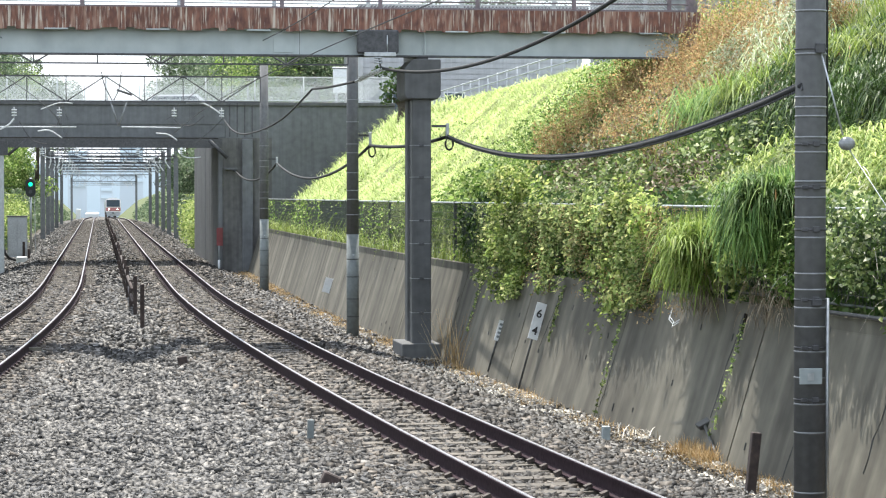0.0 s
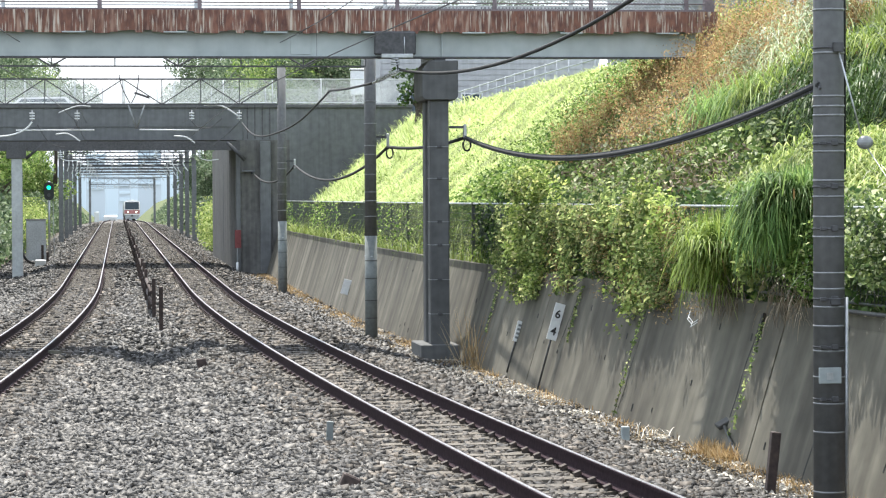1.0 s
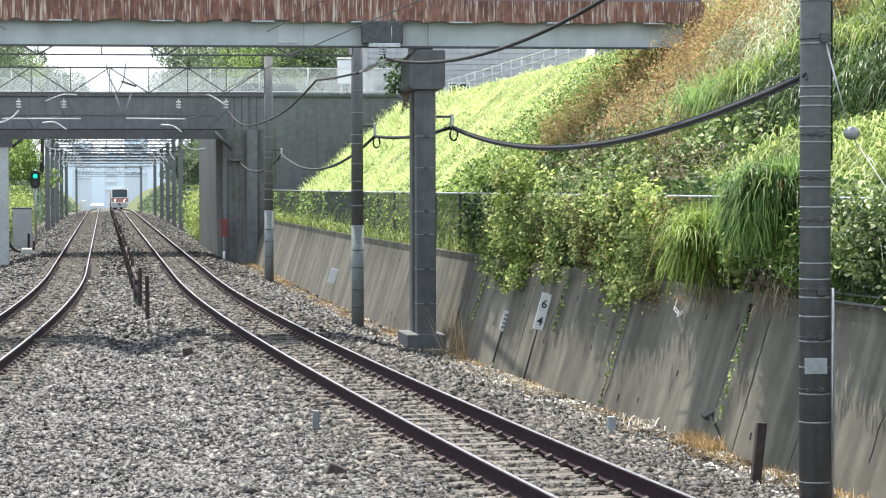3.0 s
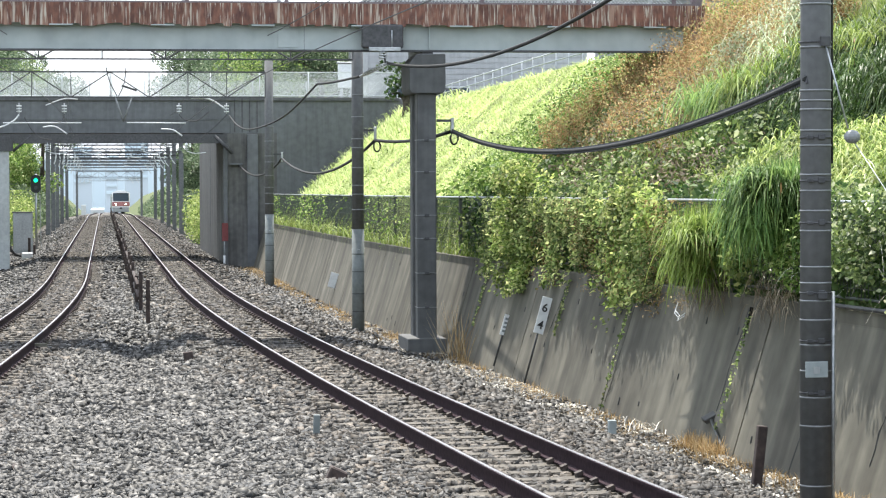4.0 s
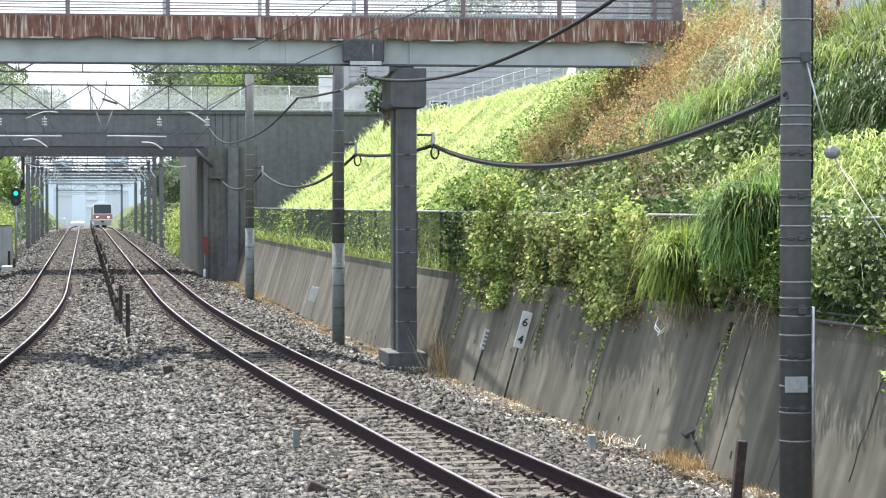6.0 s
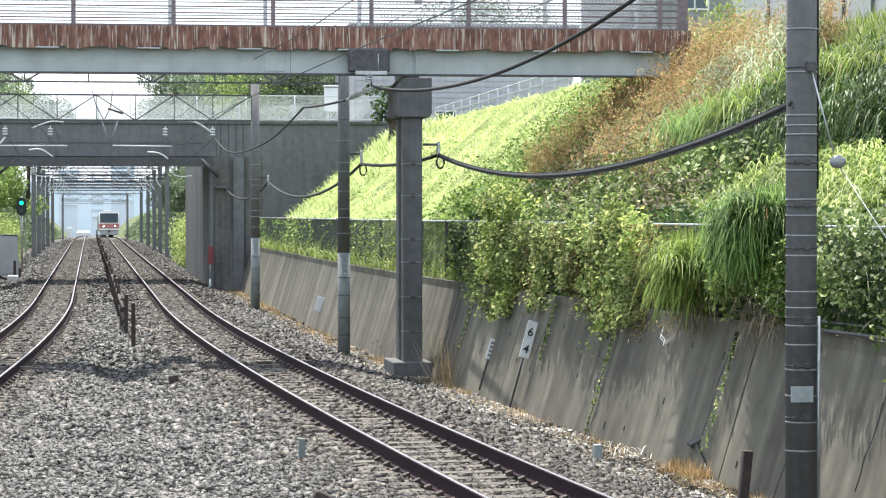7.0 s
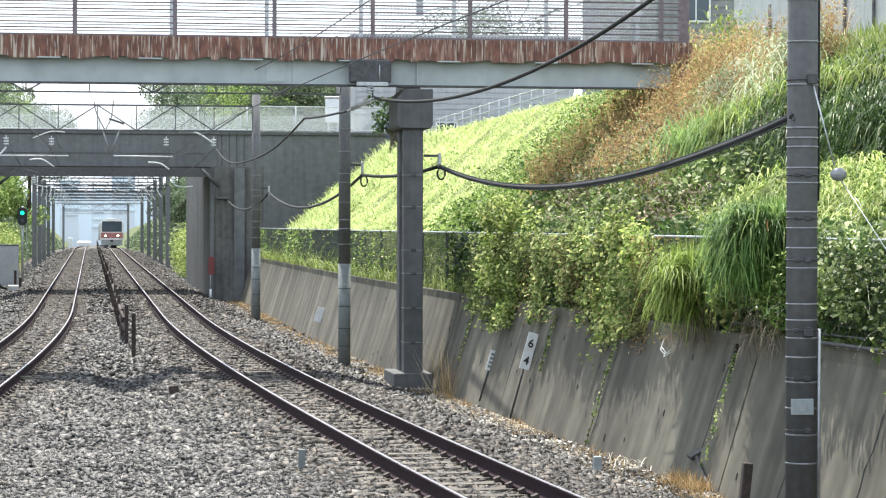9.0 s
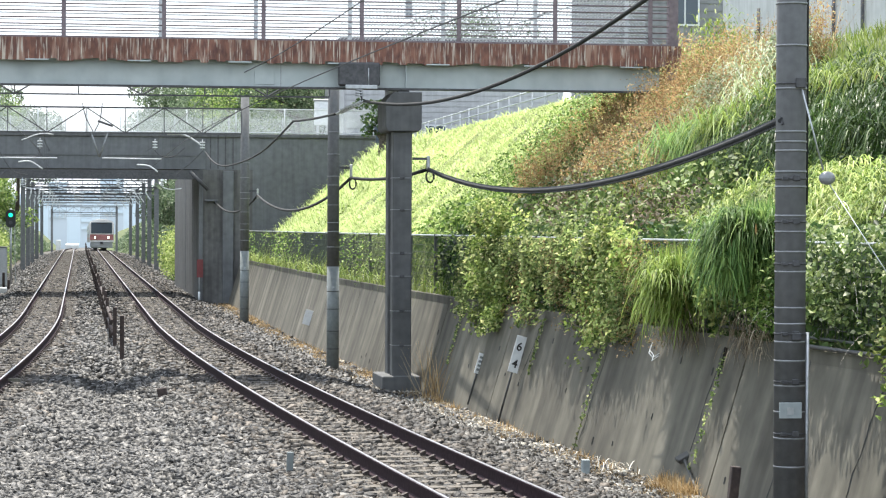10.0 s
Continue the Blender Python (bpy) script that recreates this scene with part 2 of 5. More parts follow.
RAIL = [(-0.066, -0.176), (0.066, -0.176), (0.066, -0.164), (0.01, -0.146), (0.01, -0.042), (0.033, -0.034), (0.033, -0.004),
        (-0.033, -0.004), (-0.033, -0.034), (-0.01, -0.042), (-0.01, -0.146), (-0.066, -0.164)]
RUN = [(-0.017, -0.005), (0.017, -0.005), (0.014, 0.0), (-0.014, 0.0)]


def sleeper_mesh():
    b = add_sweep(bmesh.new(), [(-1.0, -0.38), (1.0, -0.38), (1.0, -0.2), (0.8, -0.182), (0.3, -0.202), (-0.3, -0.202), (-0.8, -0.182), (-1.0, -0.2)],
                  [(Vector((0, -0.12, 0)), Vector((1, 0, 0))), (Vector((0, -0.1, 0)), Vector((1, 0, 0))), (Vector((0, 0.1, 0)), Vector((1, 0, 0))), (Vector((0, 0.12, 0)), Vector((1, 0, 0)))])
    return mesh_of("sleeper", b, M_sleeper)


def build_track(line, label):
    track = thing("railway_track", label, "railway track", group="tracks", kind="structure")
    path = line_path(line, -10, 90, 1.0) + line_path(line, 95, 900, 7.0)
    for side in (-0.5335 - 0.033, 0.5335 + 0.033):
        rail = part("rail", add_sweep(bmesh.new(), [(a + side, b) for a, b in RAIL], path), M_railside, track, "brown rusted rail web and foot")
        part("running_surface", add_sweep(bmesh.new(), [(a + side, b + 0.002) for a, b in RUN], path), M_railhead, rail, "polished bright rail head")
    me = sleeper_mesh()
    clips = bmesh.new()
    k, s = 0, 14.0
    far = bmesh.new()
    while s < 420:
        d = line(s + 0.5) - line(s - 0.5)
        m = Matrix.Translation((line(s), s, grade(s))) @ Matrix.Rotation(-math.atan(d), 4, "Z")
        if k < 230:
            ob = new("sleeper", me)
            ob.parent, ob.matrix_basis = track, m
            if s < 90:
                for side in (-0.5665, 0.5665):
                    for q in (-0.095, 0.095):
                        bmesh.ops.create_cube(clips, size=1, matrix=m @ Matrix.LocRotScale((side + q * 0.95, 0, -0.162), Euler((0, q * 4, 0)), (0.07, 0.1, 0.045)))
        else:
            bmesh.ops.create_cube(far, size=1, matrix=m @ Matrix.LocRotScale((0, 0, -0.26), None, (2.0, 0.22, 0.18)))
        s += 0.61
        k += 1
    tagged(part("rail_fastening", clips, M_clip, track, "rusty rail clips"), kind="stuff")
    tagged(part("distant_sleepers", far, M_sleeper, track), kind="stuff")
    return track


build_track(right_line, "ballasted railway track with rusted rails on concrete sleepers, beside the retaining wall")
build_track(left_line, "ballasted railway track with polished rails on concrete sleepers, curving away")

# ---------------------------------------------------------------- retaining wall and bank
wall = thing("retaining_wall", "stained grey-brown battered concrete retaining wall beside the track", "retaining wall", kind="structure")
JOINTS = [9.5, 16.2, 22.7, 29.0, 35.5, 41.8, 48.1, 54.5, 60.8, 67.1, 73.4, 79.7, 86.0, 92.3, 98.6, 105.3]
for a, b in zip(JOINTS, JOINTS[1:]):
    bm = bmesh.new()
    sec = [(WALL_FOOT - 0.09, -0.9), (WALL_FOOT + BATTER * 1.75, 1.15), (WALL_FOOT + BATTER * 1.93 - 0.05, 1.17), (WALL_FOOT + BATTER * 1.93 - 0.05, 1.315),
           (WALL_FOOT + BATTER * 1.93 - 0.035, WALL_TOP), (WALL_FOOT + 1.0, WALL_TOP), (WALL_FOOT + 1.0, -0.9)]
    add_sweep(bm, sec, line_path(right_line, a + 0.022, b - 0.022, (b - a - 0.044) / 4))
    part("wall_panel", bm, M_wall, wall)
part("joint_filler", add_sweep(bmesh.new(), [(WALL_FOOT + 0.12, -0.9), (WALL_FOOT + 0.12 + BATTER * 1.93, 1.2), (WALL_FOOT + 0.95, 1.2), (WALL_FOOT + 0.95, -0.9)],
                               line_path(right_line, 10, 105, 2.5)), M_blackpaint, wall, "dark joint filler")

rows = [5 + 0.8 * k for k in range(126)]
bank = new("grass_bank", grid_sheet("grass_bank", rows, lambda s: (wall_top_x(s) - 0.02, wall_top_x(s) + 16.0), 60,
                                   lambda x, s: slope_z(x, s) + 0.12 * noise.noise(Vector((x * 0.8, s * 0.8, 1))) * (1 if x > wall_top_x(s) + 0.3 else 0), M_grassground))
tagged(bank, "steep grassy cutting bank above the retaining wall", "bank", kind="structure")
# street level on both sides of the cutting
M_street = material("street_surface", (0.05, 0.05, 0.05), (0.1, 0.1, 0.095), 8, 0.9, 0.2)
b = add_box(bmesh.new(), wall_top_x(60) + 15.9, 220, -12, 900, 4.9, 5.72)
solid("terrace", b, M_grassground, "flat ground at street level above the cutting", "terrace", kind="structure")
b = add_box(bmesh.new(), -220, -15.5, -12, 900, 4.9, 5.6)
solid("terrace_opposite", b, M_grassground, "flat ground at street level across the cutting", "terrace", kind="structure")
left_bank = new("left_bank", grid_sheet("left_bank", [-12 + 6 * k for k in range(152)], lambda s: (-16.0, -6.6 - (2.5 if s < 100 else 0)), 12,
                                       lambda x, s: grade(s) + min(5.6, FORMATION + 0.9 * (-6.6 - (2.5 if s < 100 else 0) - x)), M_grassground))
tagged(left_bank, "overgrown cutting bank across the tracks", "bank", kind="structure")
far_bank = new("far_bank", grid_sheet("far_bank", [128 + 8 * k for k in range(97)], lambda s: (6.4, 24.0), 14,
                                     lambda x, s: grade(s) + min(5.72, FORMATION + 0.85 * (x - 6.4)) + 0.15 * noise.noise(Vector((x, s * 0.3, 0))), M_grassground))
tagged(far_bank, "overgrown cutting bank beyond the overbridge", "bank", kind="structure")


# loose ballast stones
def stone_field(name, count, s0, s1, x_of, size, seed, label):
    rng = np.random.default_rng(seed)
    s = rng.uniform(s0, s1, count)
    lim = np.array([x_of(v) for v in s])
    x = lim[:, 0] + (lim[:, 1] - lim[:, 0]) * rng.random(count)
    keep = np.ones(count, bool)
    for line in (right_line, left_line):
        off = x - np.array([line(v) for v in s])
        keep &= np.abs(np.abs(off) - 0.5665) > 0.085
        ph = np.abs((s - 14.0 + 0.305) % 0.61 - 0.305)
        keep &= ~((np.abs(off) < 1.0) & (ph < 0.14) & (rng.random(count) < 0.86))
    x, s = x[keep], s[keep]
    n = len(x)
    z = np.array([bed_z(a, b) for a, b in zip(x, s)])
    r = size * rng.uniform(0.55, 1.35, n)
    inner = np.zeros(n)
    for line in (right_line, left_line):
        off = np.abs(x - np.array([line(v) for v in s]))
        inner += (off < 0.55)
    z = z + r * 0.4 - inner * 0.02
    base = np.array([(a, b, c) for c in (-1, 1) for a, b in ((-1, -1), (1, -1), (1, 1), (-1, 1))], float) * 0.72
    v = base[None] * rng.uniform(0.55, 1.25, (n, 8, 1)) + rng.uniform(-0.2, 0.2, (n, 8, 3))
    v *= rng.uniform(0.6, 1.35, (n, 1, 3)) * np.array((1.0, 1.0, 0.85))
    a = rng.uniform(0, 2 * math.pi, n)
    t = rng.uniform(-0.7, 0.7, n)
    ca, sa, ct, st = np.cos(a), np.sin(a), np.cos(t), np.sin(t)
    X, Y, Z = v[..., 0], v[..., 1], v[..., 2]
    X, Z = X * ct[:, None] - Z * st[:, None], X * st[:, None] + Z * ct[:, None]
    X, Y = X * ca[:, None] - Y * sa[:, None], X * sa[:, None] + Y * ca[:, None]
    P = np.stack((X, Y, Z), -1) * r[:, None, None] + np.stack((x, s, z), -1)[:, None, :]
    quad = np.array([(0, 3, 2, 1), (4, 5, 6, 7), (0, 1, 5, 4), (1, 2, 6, 5), (2, 3, 7, 6), (3, 0, 4, 7)])
    F = (quad[None] + 8 * np.arange(n)[:, None, None]).reshape(-1, 4)
    me = mesh_arrays(name, P.reshape(-1, 3), F, M_stone)
    me.materials.append(M_stone_rust)
    right = x - np.array([right_line(v) for v in s])
    left = np.abs(x - np.array([left_line(v) for v in s]))
    near = np.minimum(np.where(right > 0, right * 0.58, -right * 0.72), left * 0.9)
    rusty = near + rng.normal(size=n) * 0.3 < 1.1
    me.polygons.foreach_set("material_index", np.repeat(rusty, 6).astype(np.int32))
    ob = new(name, me)
    return tagged(ob, label, "ballast", kind="stuff")


STONES = "loose angular grey ballast stones lying on the track bed"
stone_field("ballast_stones", 50000, 19, 32, lambda s: (-1.3 - 0.03 * s, min(right_line(s) + 3.45, 0.33 * s)), 0.043, 1, STONES)
stone_field("ballast_stones", 26000, 32, 46, lambda s: (-0.07 * s, right_line(s) + 3.45), 0.053, 2, STONES)
stone_field("ballast_stones", 22000, 46, 80, lambda s: (-0.065 * s, right_line(s) + 3.45), 0.06, 3, STONES)
stone_field("ballast_stones", 14000, 80, 150, lambda s: (-5.5, 6.2), 0.06, 4, STONES)
stone_field("ballast_stones", 15000, 150, 330, lambda s: (-5.0, 6.0), 0.065, 5, STONES)


# ---------------------------------------------------------------- footbridge
M_fascia = material("rusted_sheet", (0.1, 0.046, 0.038), (0.24, 0.112, 0.075), 7, 0.85, 0.2, big=0.4, stretch=(1.6, 1.6, 0.7))


def add_runs(mat, scale, low, high, colour, seed):
    """Pale chalky runs washed down over a painted or rusted sheet."""
    nt = mat.node_tree
    co, mp, ns, rp, mx = (nt.nodes.new(t) for t in ("ShaderNodeTexCoord", "ShaderNodeMapping", "ShaderNodeTexNoise", "ShaderNodeValToRGB", "ShaderNodeMix"))
    mp.inputs["Scale"].default_value = scale
    mp.inputs["Location"].default_value = (seed, 0, seed)
    ns.inputs["Scale"].default_value, ns.inputs["Detail"].default_value = 1.0, 4
    rp.color_ramp.elements[0].position, rp.color_ramp.elements[1].position = low, high
    mx.data_type = "RGBA"
    mx.inputs["B"].default_value = (*colour, 1)
    bsdf = nt.nodes["Principled BSDF"]
    old = bsdf.inputs["Base Color"].links[0].from_socket
    nt.links.new(co.outputs["Object"], mp.inputs[0])
    nt.links.new(mp.outputs[0], ns.inputs["Vector"])
    nt.links.new(ns.outputs[0], rp.inputs[0])
    nt.links.new(rp.outputs[0], mx.inputs["Factor"])
    nt.links.new(old, mx.inputs["A"])
    nt.links.new(mx.outputs["Result"], bsdf.inputs["Base Color"])


add_runs(M_fascia, (11, 1, 1.2), 0.54, 0.66, (0.3, 0.19, 0.14), 3.0)
add_runs(M_fascia, (19, 1, 1.1), 0.59, 0.68, (0.44, 0.38, 0.31), 9.0)
add_runs(M_fascia, (34, 1, 2.2), 0.59, 0.67, (0.46, 0.41, 0.34), 17.0)
M_mauve = material("rusty_mauve_paint", (0.12, 0.095, 0.105), (0.2, 0.16, 0.17), 10, 0.7, 0.1, big=0.2)

FB = 48.8
bridge = thing("footbridge", "steel footbridge with rust-stained fascia and pale grey girder over the tracks", "footbridge")
for y, low in ((FB, 5.38), (FB + 2.0, 5.56)):
    girder = part("girder", box_bm(-45, 11.4, y - 0.012, y + 0.012, low, 5.9), M_girder, bridge, "pale grey painted plate girder")
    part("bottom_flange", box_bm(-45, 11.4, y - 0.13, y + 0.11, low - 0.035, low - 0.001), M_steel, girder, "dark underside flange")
    part("top_flange", box_bm(-45, 11.4, y - 0.11, y + 0.11, 5.901, 5.93), M_girder, girder)
part("stiffener", box_bm(6.308, 6.332, FB - 0.1, FB - 0.013, 5.381, 5.899), M_girder, bridge)
part("splice_plate", box_bm(3.36, 3.75, FB - 0.028, FB - 0.013, 5.42, 5.85, bevel=0.004), M_girder, bridge)
part("deck", box_bm(-45, 11.6, FB - 0.16, FB + 2.16, 5.931, 6.2), M_concrete, bridge)
# fascia of pressed sheets with a ragged lower edge
rng = random.Random(5)
x = -13.3
while x < 11.3:
    bm = bmesh.new()
    n = 12
    w = 1.928 / n
    prof = []
    for k in range(n):
        d = 0.014 if k % 2 else 0.0
        low = 5.875 - rng.choice((0, 0.012, 0.05, 0.06, 0.02, 0.035))
        prof += [(x + k * w + (0.012 if k else 0), d, low), (x + (k + 1) * w - (0.012 if k < n - 1 else 0), d, low)]
    cols = [[bm.verts.new((a, FB - y0 - d, z)) for y0, z in ((0.2, low), (0.2, 6.265), (0.175, 6.265), (0.175, low))] for a, d, low in prof]
    for c0, c1 in zip(cols, cols[1:]):
        for q in range(4):
            bm.faces.new((c0[q], c0[(q + 1) % 4], c1[(q + 1) % 4], c1[q]))
    bm.faces.new(cols[0])
    bm.faces.new(cols[-1][::-1])
    part("fascia_sheet", bm, M_fascia, bridge, "rust-red sheet with pale run-off streaks")
    part("drain_ledge", box_bm(x + 0.7, x + 1.15, FB - 0.24, FB - 0.13, 5.82, 5.848, bevel=0.006), M_girder, bridge)
    x += 1.93
part("kerb_rail", box_bm(-45, 11.6, FB - 0.2, FB - 0.13, 6.268, 6.3), M_mauve, bridge)
for y in (FB - 0.1, FB + 2.08):
    x = -13.71
    while x < 11.6:
        part("railing_post", box_bm(x - 0.04, x + 0.04, y - 0.03, y + 0.03, 6.2, 7.42, bevel=0.008), M_mauve if y < FB else M_galv, bridge, "weathered mauve railing post" if y < FB else "")
        x += 1.915
    for z in (6.42, 6.53, 6.655, 6.785, 6.92, 7.05, 7.18, 7.3, 7.41):
        part("railing_bar", tube_bm([(-45, y, z), (11.6, y, z)], 0.016 if z < 7.4 else 0.03, 6), M_mauve if y < FB else M_galv, bridge)


def diamond_mesh(x0, x1, y, z0, z1, pitch, r):
    """Woven wire: two sets of crossing bars."""
    bm = bmesh.new()
    h = z1 - z0
    for sgn in (1, -1):
        x = x0 - h
        while x < x1 + h:
            a, c = (x, z0), (x + sgn * h, z1)
            lo, hi = sorted((a[0], c[0]))
            if hi > x0 and lo < x1 and lo >= x0 and hi <= x1:
                add_tube(bm, [(a[0], y, z0), (c[0], y, z1)], r, 3, False)
            x += pitch
    return bm


tagged(part("wire_screen", diamond_mesh(4.7, 11.4, FB - 0.07, 6.3, 7.4, 0.07, 0.006), M_galv, bridge, "galvanised diamond wire mesh"), kind="stuff")
part("end_post", box_bm(11.55, 11.75, FB - 0.12, FB + 0.05, 5.6, 7.4, bevel=0.01), M_mauve, bridge)
part("junction_panel", box_bm(4.97, 5.78, FB - 0.3, FB - 0.14, 5.4, 5.86, bevel=0.03), M_steel, bridge, "dark grey equipment panel")
hanger = part("insulator_frame", box_bm(5.1, 5.72, FB - 0.36, FB - 0.31, 5.34, 5.42, bevel=0.01), M_galv, bridge)
part("frame_leg", tube_bm([(5.55, FB - 0.33, 5.42), (5.55, FB - 0.33, 5.75)], 0.012, 6), M_galv, bridge)
for k in range(3):
    part("insulator_disc", tube_bm([(5.37, FB - 0.33, 5.2 + 0.05 * k), (5.37, FB - 0.33, 5.225 + 0.05 * k)], 0.08, 10), M_galv, hanger)
pier = part("pier", box_bm(6.06, 6.435, FB - 0.12, FB + 0.26, -0.5, 4.54, bevel=0.02), M_concrete, bridge, "dark grey concrete pier column")
part("rear_pier", box_bm(6.06, 6.435, FB + 0.66, FB + 1.06, -0.5, 4.54, bevel=0.02), M_concrete, bridge, "dark grey concrete pier column")
bm = bmesh.new()
add_sweep(bm, [(-0.355, 4.6), (-0.3, 4.53), (0.3, 4.53), (0.355, 4.6), (0.355, 5.3), (-0.2, 5.3), (-0.355, 5.12)],
          [(Vector((6.26, FB - 0.2, 0)), Vector((1, 0, 0))), (Vector((6.26, FB + 1.15, 0)), Vector((1, 0, 0)))])
bmesh.ops.bevel(bm, geom=list(bm.edges), offset=0.015, segments=1, affect="EDGES")
part("pier_head", bm, M_concrete, pier, "concrete pier head block")
part("bearing", box_bm(6.16, 6.38, FB - 0.1, FB + 0.1, 5.301, 5.342), M_steel, pier)
part("cross_beam", box_bm(6.16, 6.38, FB + 0.14, FB + 2.1, 5.301, 5.52), M_steel, bridge, "dark steel cross beam under the deck")
part("footing", box_bm(5.84, 6.6, FB - 0.35, FB + 1.3, -0.75, -0.24, bevel=0.015), M_concrete, pier, "square concrete footing")
for z in (0.35, 1.02, 1.7, 2.15, 3.0, 3.62):
    part("pier_band", box_bm(6.055, 6.44, FB - 0.126, FB + 0.265, z, z + 0.012), M_strap, pier)
    part("band_lug", box_bm(6.2, 6.29, FB - 0.145, FB - 0.127, z - 0.02, z + 0.035, bevel=0.004), M_steel, pier)

# ---------------------------------------------------------------- overbridge with abutment
ob2 = thing("overbridge", "dark concrete road overbridge with a wire-fenced parapet across the cutting", "road bridge")
OB = 105.5
part("edge_beam", box_bm(-60, 5.25, OB, OB + 0.5, 5.06, 6.4), M_abut, ob2)
part("deck_slab", box_bm(-60, 90, OB + 0.5, OB + 7.0, 5.1, 5.6), M_abut, ob2)
part("rear_beam", box_bm(-60, 5.25, OB + 6.5, OB + 7.0, 5.6, 6.4), M_abut, ob2)
part("parapet_coping", box_bm(-60, 12.4, OB - 0.07, OB + 0.3, 6.4, 6.55, bevel=0.02), M_concrete, ob2)
part("drip_groove", box_bm(-60, 5.2, OB - 0.03, OB, 5.62, 5.68), M_abut, ob2)
M_inner = material("streaked_concrete", (0.11, 0.11, 0.106), (0.17, 0.168, 0.16), 4, 0.9, 0.15, big=0.4, streak=0.5, runs=(4, 4, 0.25))
abutment = part("abutment", box_bm(4.96, 7.2, OB + 0.01, OB + 26.5, -0.8, 5.05), M_inner, ob2, "streaked concrete abutment face")
part("wing_wall", box_bm(5.26, 12.4, OB + 0.02, OB + 0.5, -0.8, 6.4), M_abut, ob2, "dark concrete wing wall")
for y in (OB + 6, OB + 13):
    part("pour_joint", box_bm(4.948, 4.959, y, y + 0.25, -0.8, 5.05), M_abut, abutment)
part("corner_pier", box_bm(4.95, 5.13, OB - 0.12, OB - 0.002, -0.8, 4.5, bevel=0.02), M_abut, abutment)
part("corner_ledge", box_bm(5.2, 5.75, OB - 0.18, OB - 0.002, 3.72, 3.8, bevel=0.01), M_abut, abutment)
part("second_pier", box_bm(5.95, 6.4, OB - 0.18, OB + 0.02, -0.8, 5.0, bevel=0.02), M_abut, abutment)
for x in np.arange(-22.2, 12.3, 2.05):
    part("fence_post", tube_bm([(x, OB + 0.12, 6.55), (x, OB + 0.12, 7.64)], 0.03, 6), M_white, ob2)
for z in (6.62, 7.61):
    part("fence_rail", tube_bm([(-40, OB + 0.12, z), (12.3, OB + 0.12, z)], 0.022, 6), M_white, ob2)
M_palewire = material("pale_wire", (0.62, 0.65, 0.64), (0.74, 0.77, 0.76), 8, 0.7, 0.0, big=0.1)
part("fence_wire", diamond_mesh(-16, 12.3, OB + 0.12, 6.63, 7.6, 0.045, 0.0034), M_palewire, ob2, "pale wire mesh fence")
part("fence_wire", diamond_mesh(-16, 12.3, OB + 6.8, 6.45, 7.5, 0.06, 0.0034), M_palewire, ob2, "pale wire mesh fence")
for x in np.arange(-22.2, 12.3, 2.4):
    part("fence_post", tube_bm([(x, OB + 6.8, 6.4), (x, OB + 6.8, 7.54)], 0.03, 6), M_galv, ob2)
M_red = material("faded_red_sheet", (0.14, 0.03, 0.03), (0.22, 0.05, 0.05), 9, 0.7, 0.1)
marker = thing("red_marker_board", "small faded red marker board on a post beside the abutment", "marker board")
part("board", box_bm(4.86, 5.12, OB - 0.5, OB - 0.48, 0.55, 1.3, bevel=0.005), M_red, marker)
part("post", tube_bm([(4.96, OB - 0.46, -0.55), (4.96, OB - 0.46, 1.3)], 0.025, 6), M_galv, marker)
part("post_sleeve", tube_bm([(4.96, OB - 0.46, -0.5), (4.96, OB - 0.46, -0.05)], 0.05, 8), M_white, marker)


# ---------------------------------------------------------------- line-side poles
def concrete_pole(x, y, top, r0, r1, paint, label):
    p = thing("catenary_pole", label, "pole", (x, y, 0), group="line-side poles")
    shaft = part("shaft", tube_bm([(0, 0, paint), (0, 0, top)], [r0 + (r1 - r0) * (paint + 0.6) / (top + 0.6), r1], 20), M_pole, p, "dark grey spun concrete shaft")
    if paint > -0.5:
        part("painted_base", tube_bm([(0, 0, -0.65), (0, 0, paint)], [r0, r0 + (r1 - r0) * (paint + 0.6) / (top + 0.6) + 0.002], 20), M_pole_light, p, "pale green-grey wrapped lower pole")
    return p


def pole_bands(p, zs, r, mat=None):
    for z in zs:
        part("steel_band", tube_bm([(0, 0, z), (0, 0, z + 0.018)], r + 0.004, 20), mat or M_strap, p)


POLE_LABEL = "tall dark grey concrete catenary pole with steel bands beside the wall"
p1 = concrete_pole(7.05, 24.4, 8.6, 0.158, 0.145, -0.6, POLE_LABEL)
pole_bands(p1, [-0.33, 0.27, 0.555, 0.82, 1.08, 1.33, 1.52, 1.7, 1.86, 2.22, 2.42, 2.62, 2.78, 3.07, 3.22, 3.43, 3.52, 3.62, 4.05, 4.48, 4.9, 5.3], 0.155)
pole_bands(p1, [0.6, 1.12, 1.6, 2.3, 2.72, 3.15, 4.1], 0.157, M_steel)
for z in (0.6, 1.12, 1.6, 2.3, 2.72, 3.15):
    part("band_lug", box_bm(-0.02, 0.05, -0.178, -0.15, z - 0.015, z + 0.04, bevel=0.005), M_steel, p1)
    part("band_lug", box_bm(-0.13, -0.07, -0.165, -0.13, z - 0.008, z + 0.028, bevel=0.004), M_steel, p1)
part("blank_plate", box_bm(-0.155, 0.075, -0.185, -0.165, 0.77, 0.93, bevel=0.004), M_plate, p1, "blank pale plate")
part("plate_mark", box_bm(-0.075, -0.01, -0.188, -0.186, 0.81, 0.88), M_galv, p1)
part("conduit", tube_bm([(0.17, -0.03, -0.6), (0.17, -0.03, 1.62)], 0.022, 8), M_galv, p1, "thin galvanised conduit")
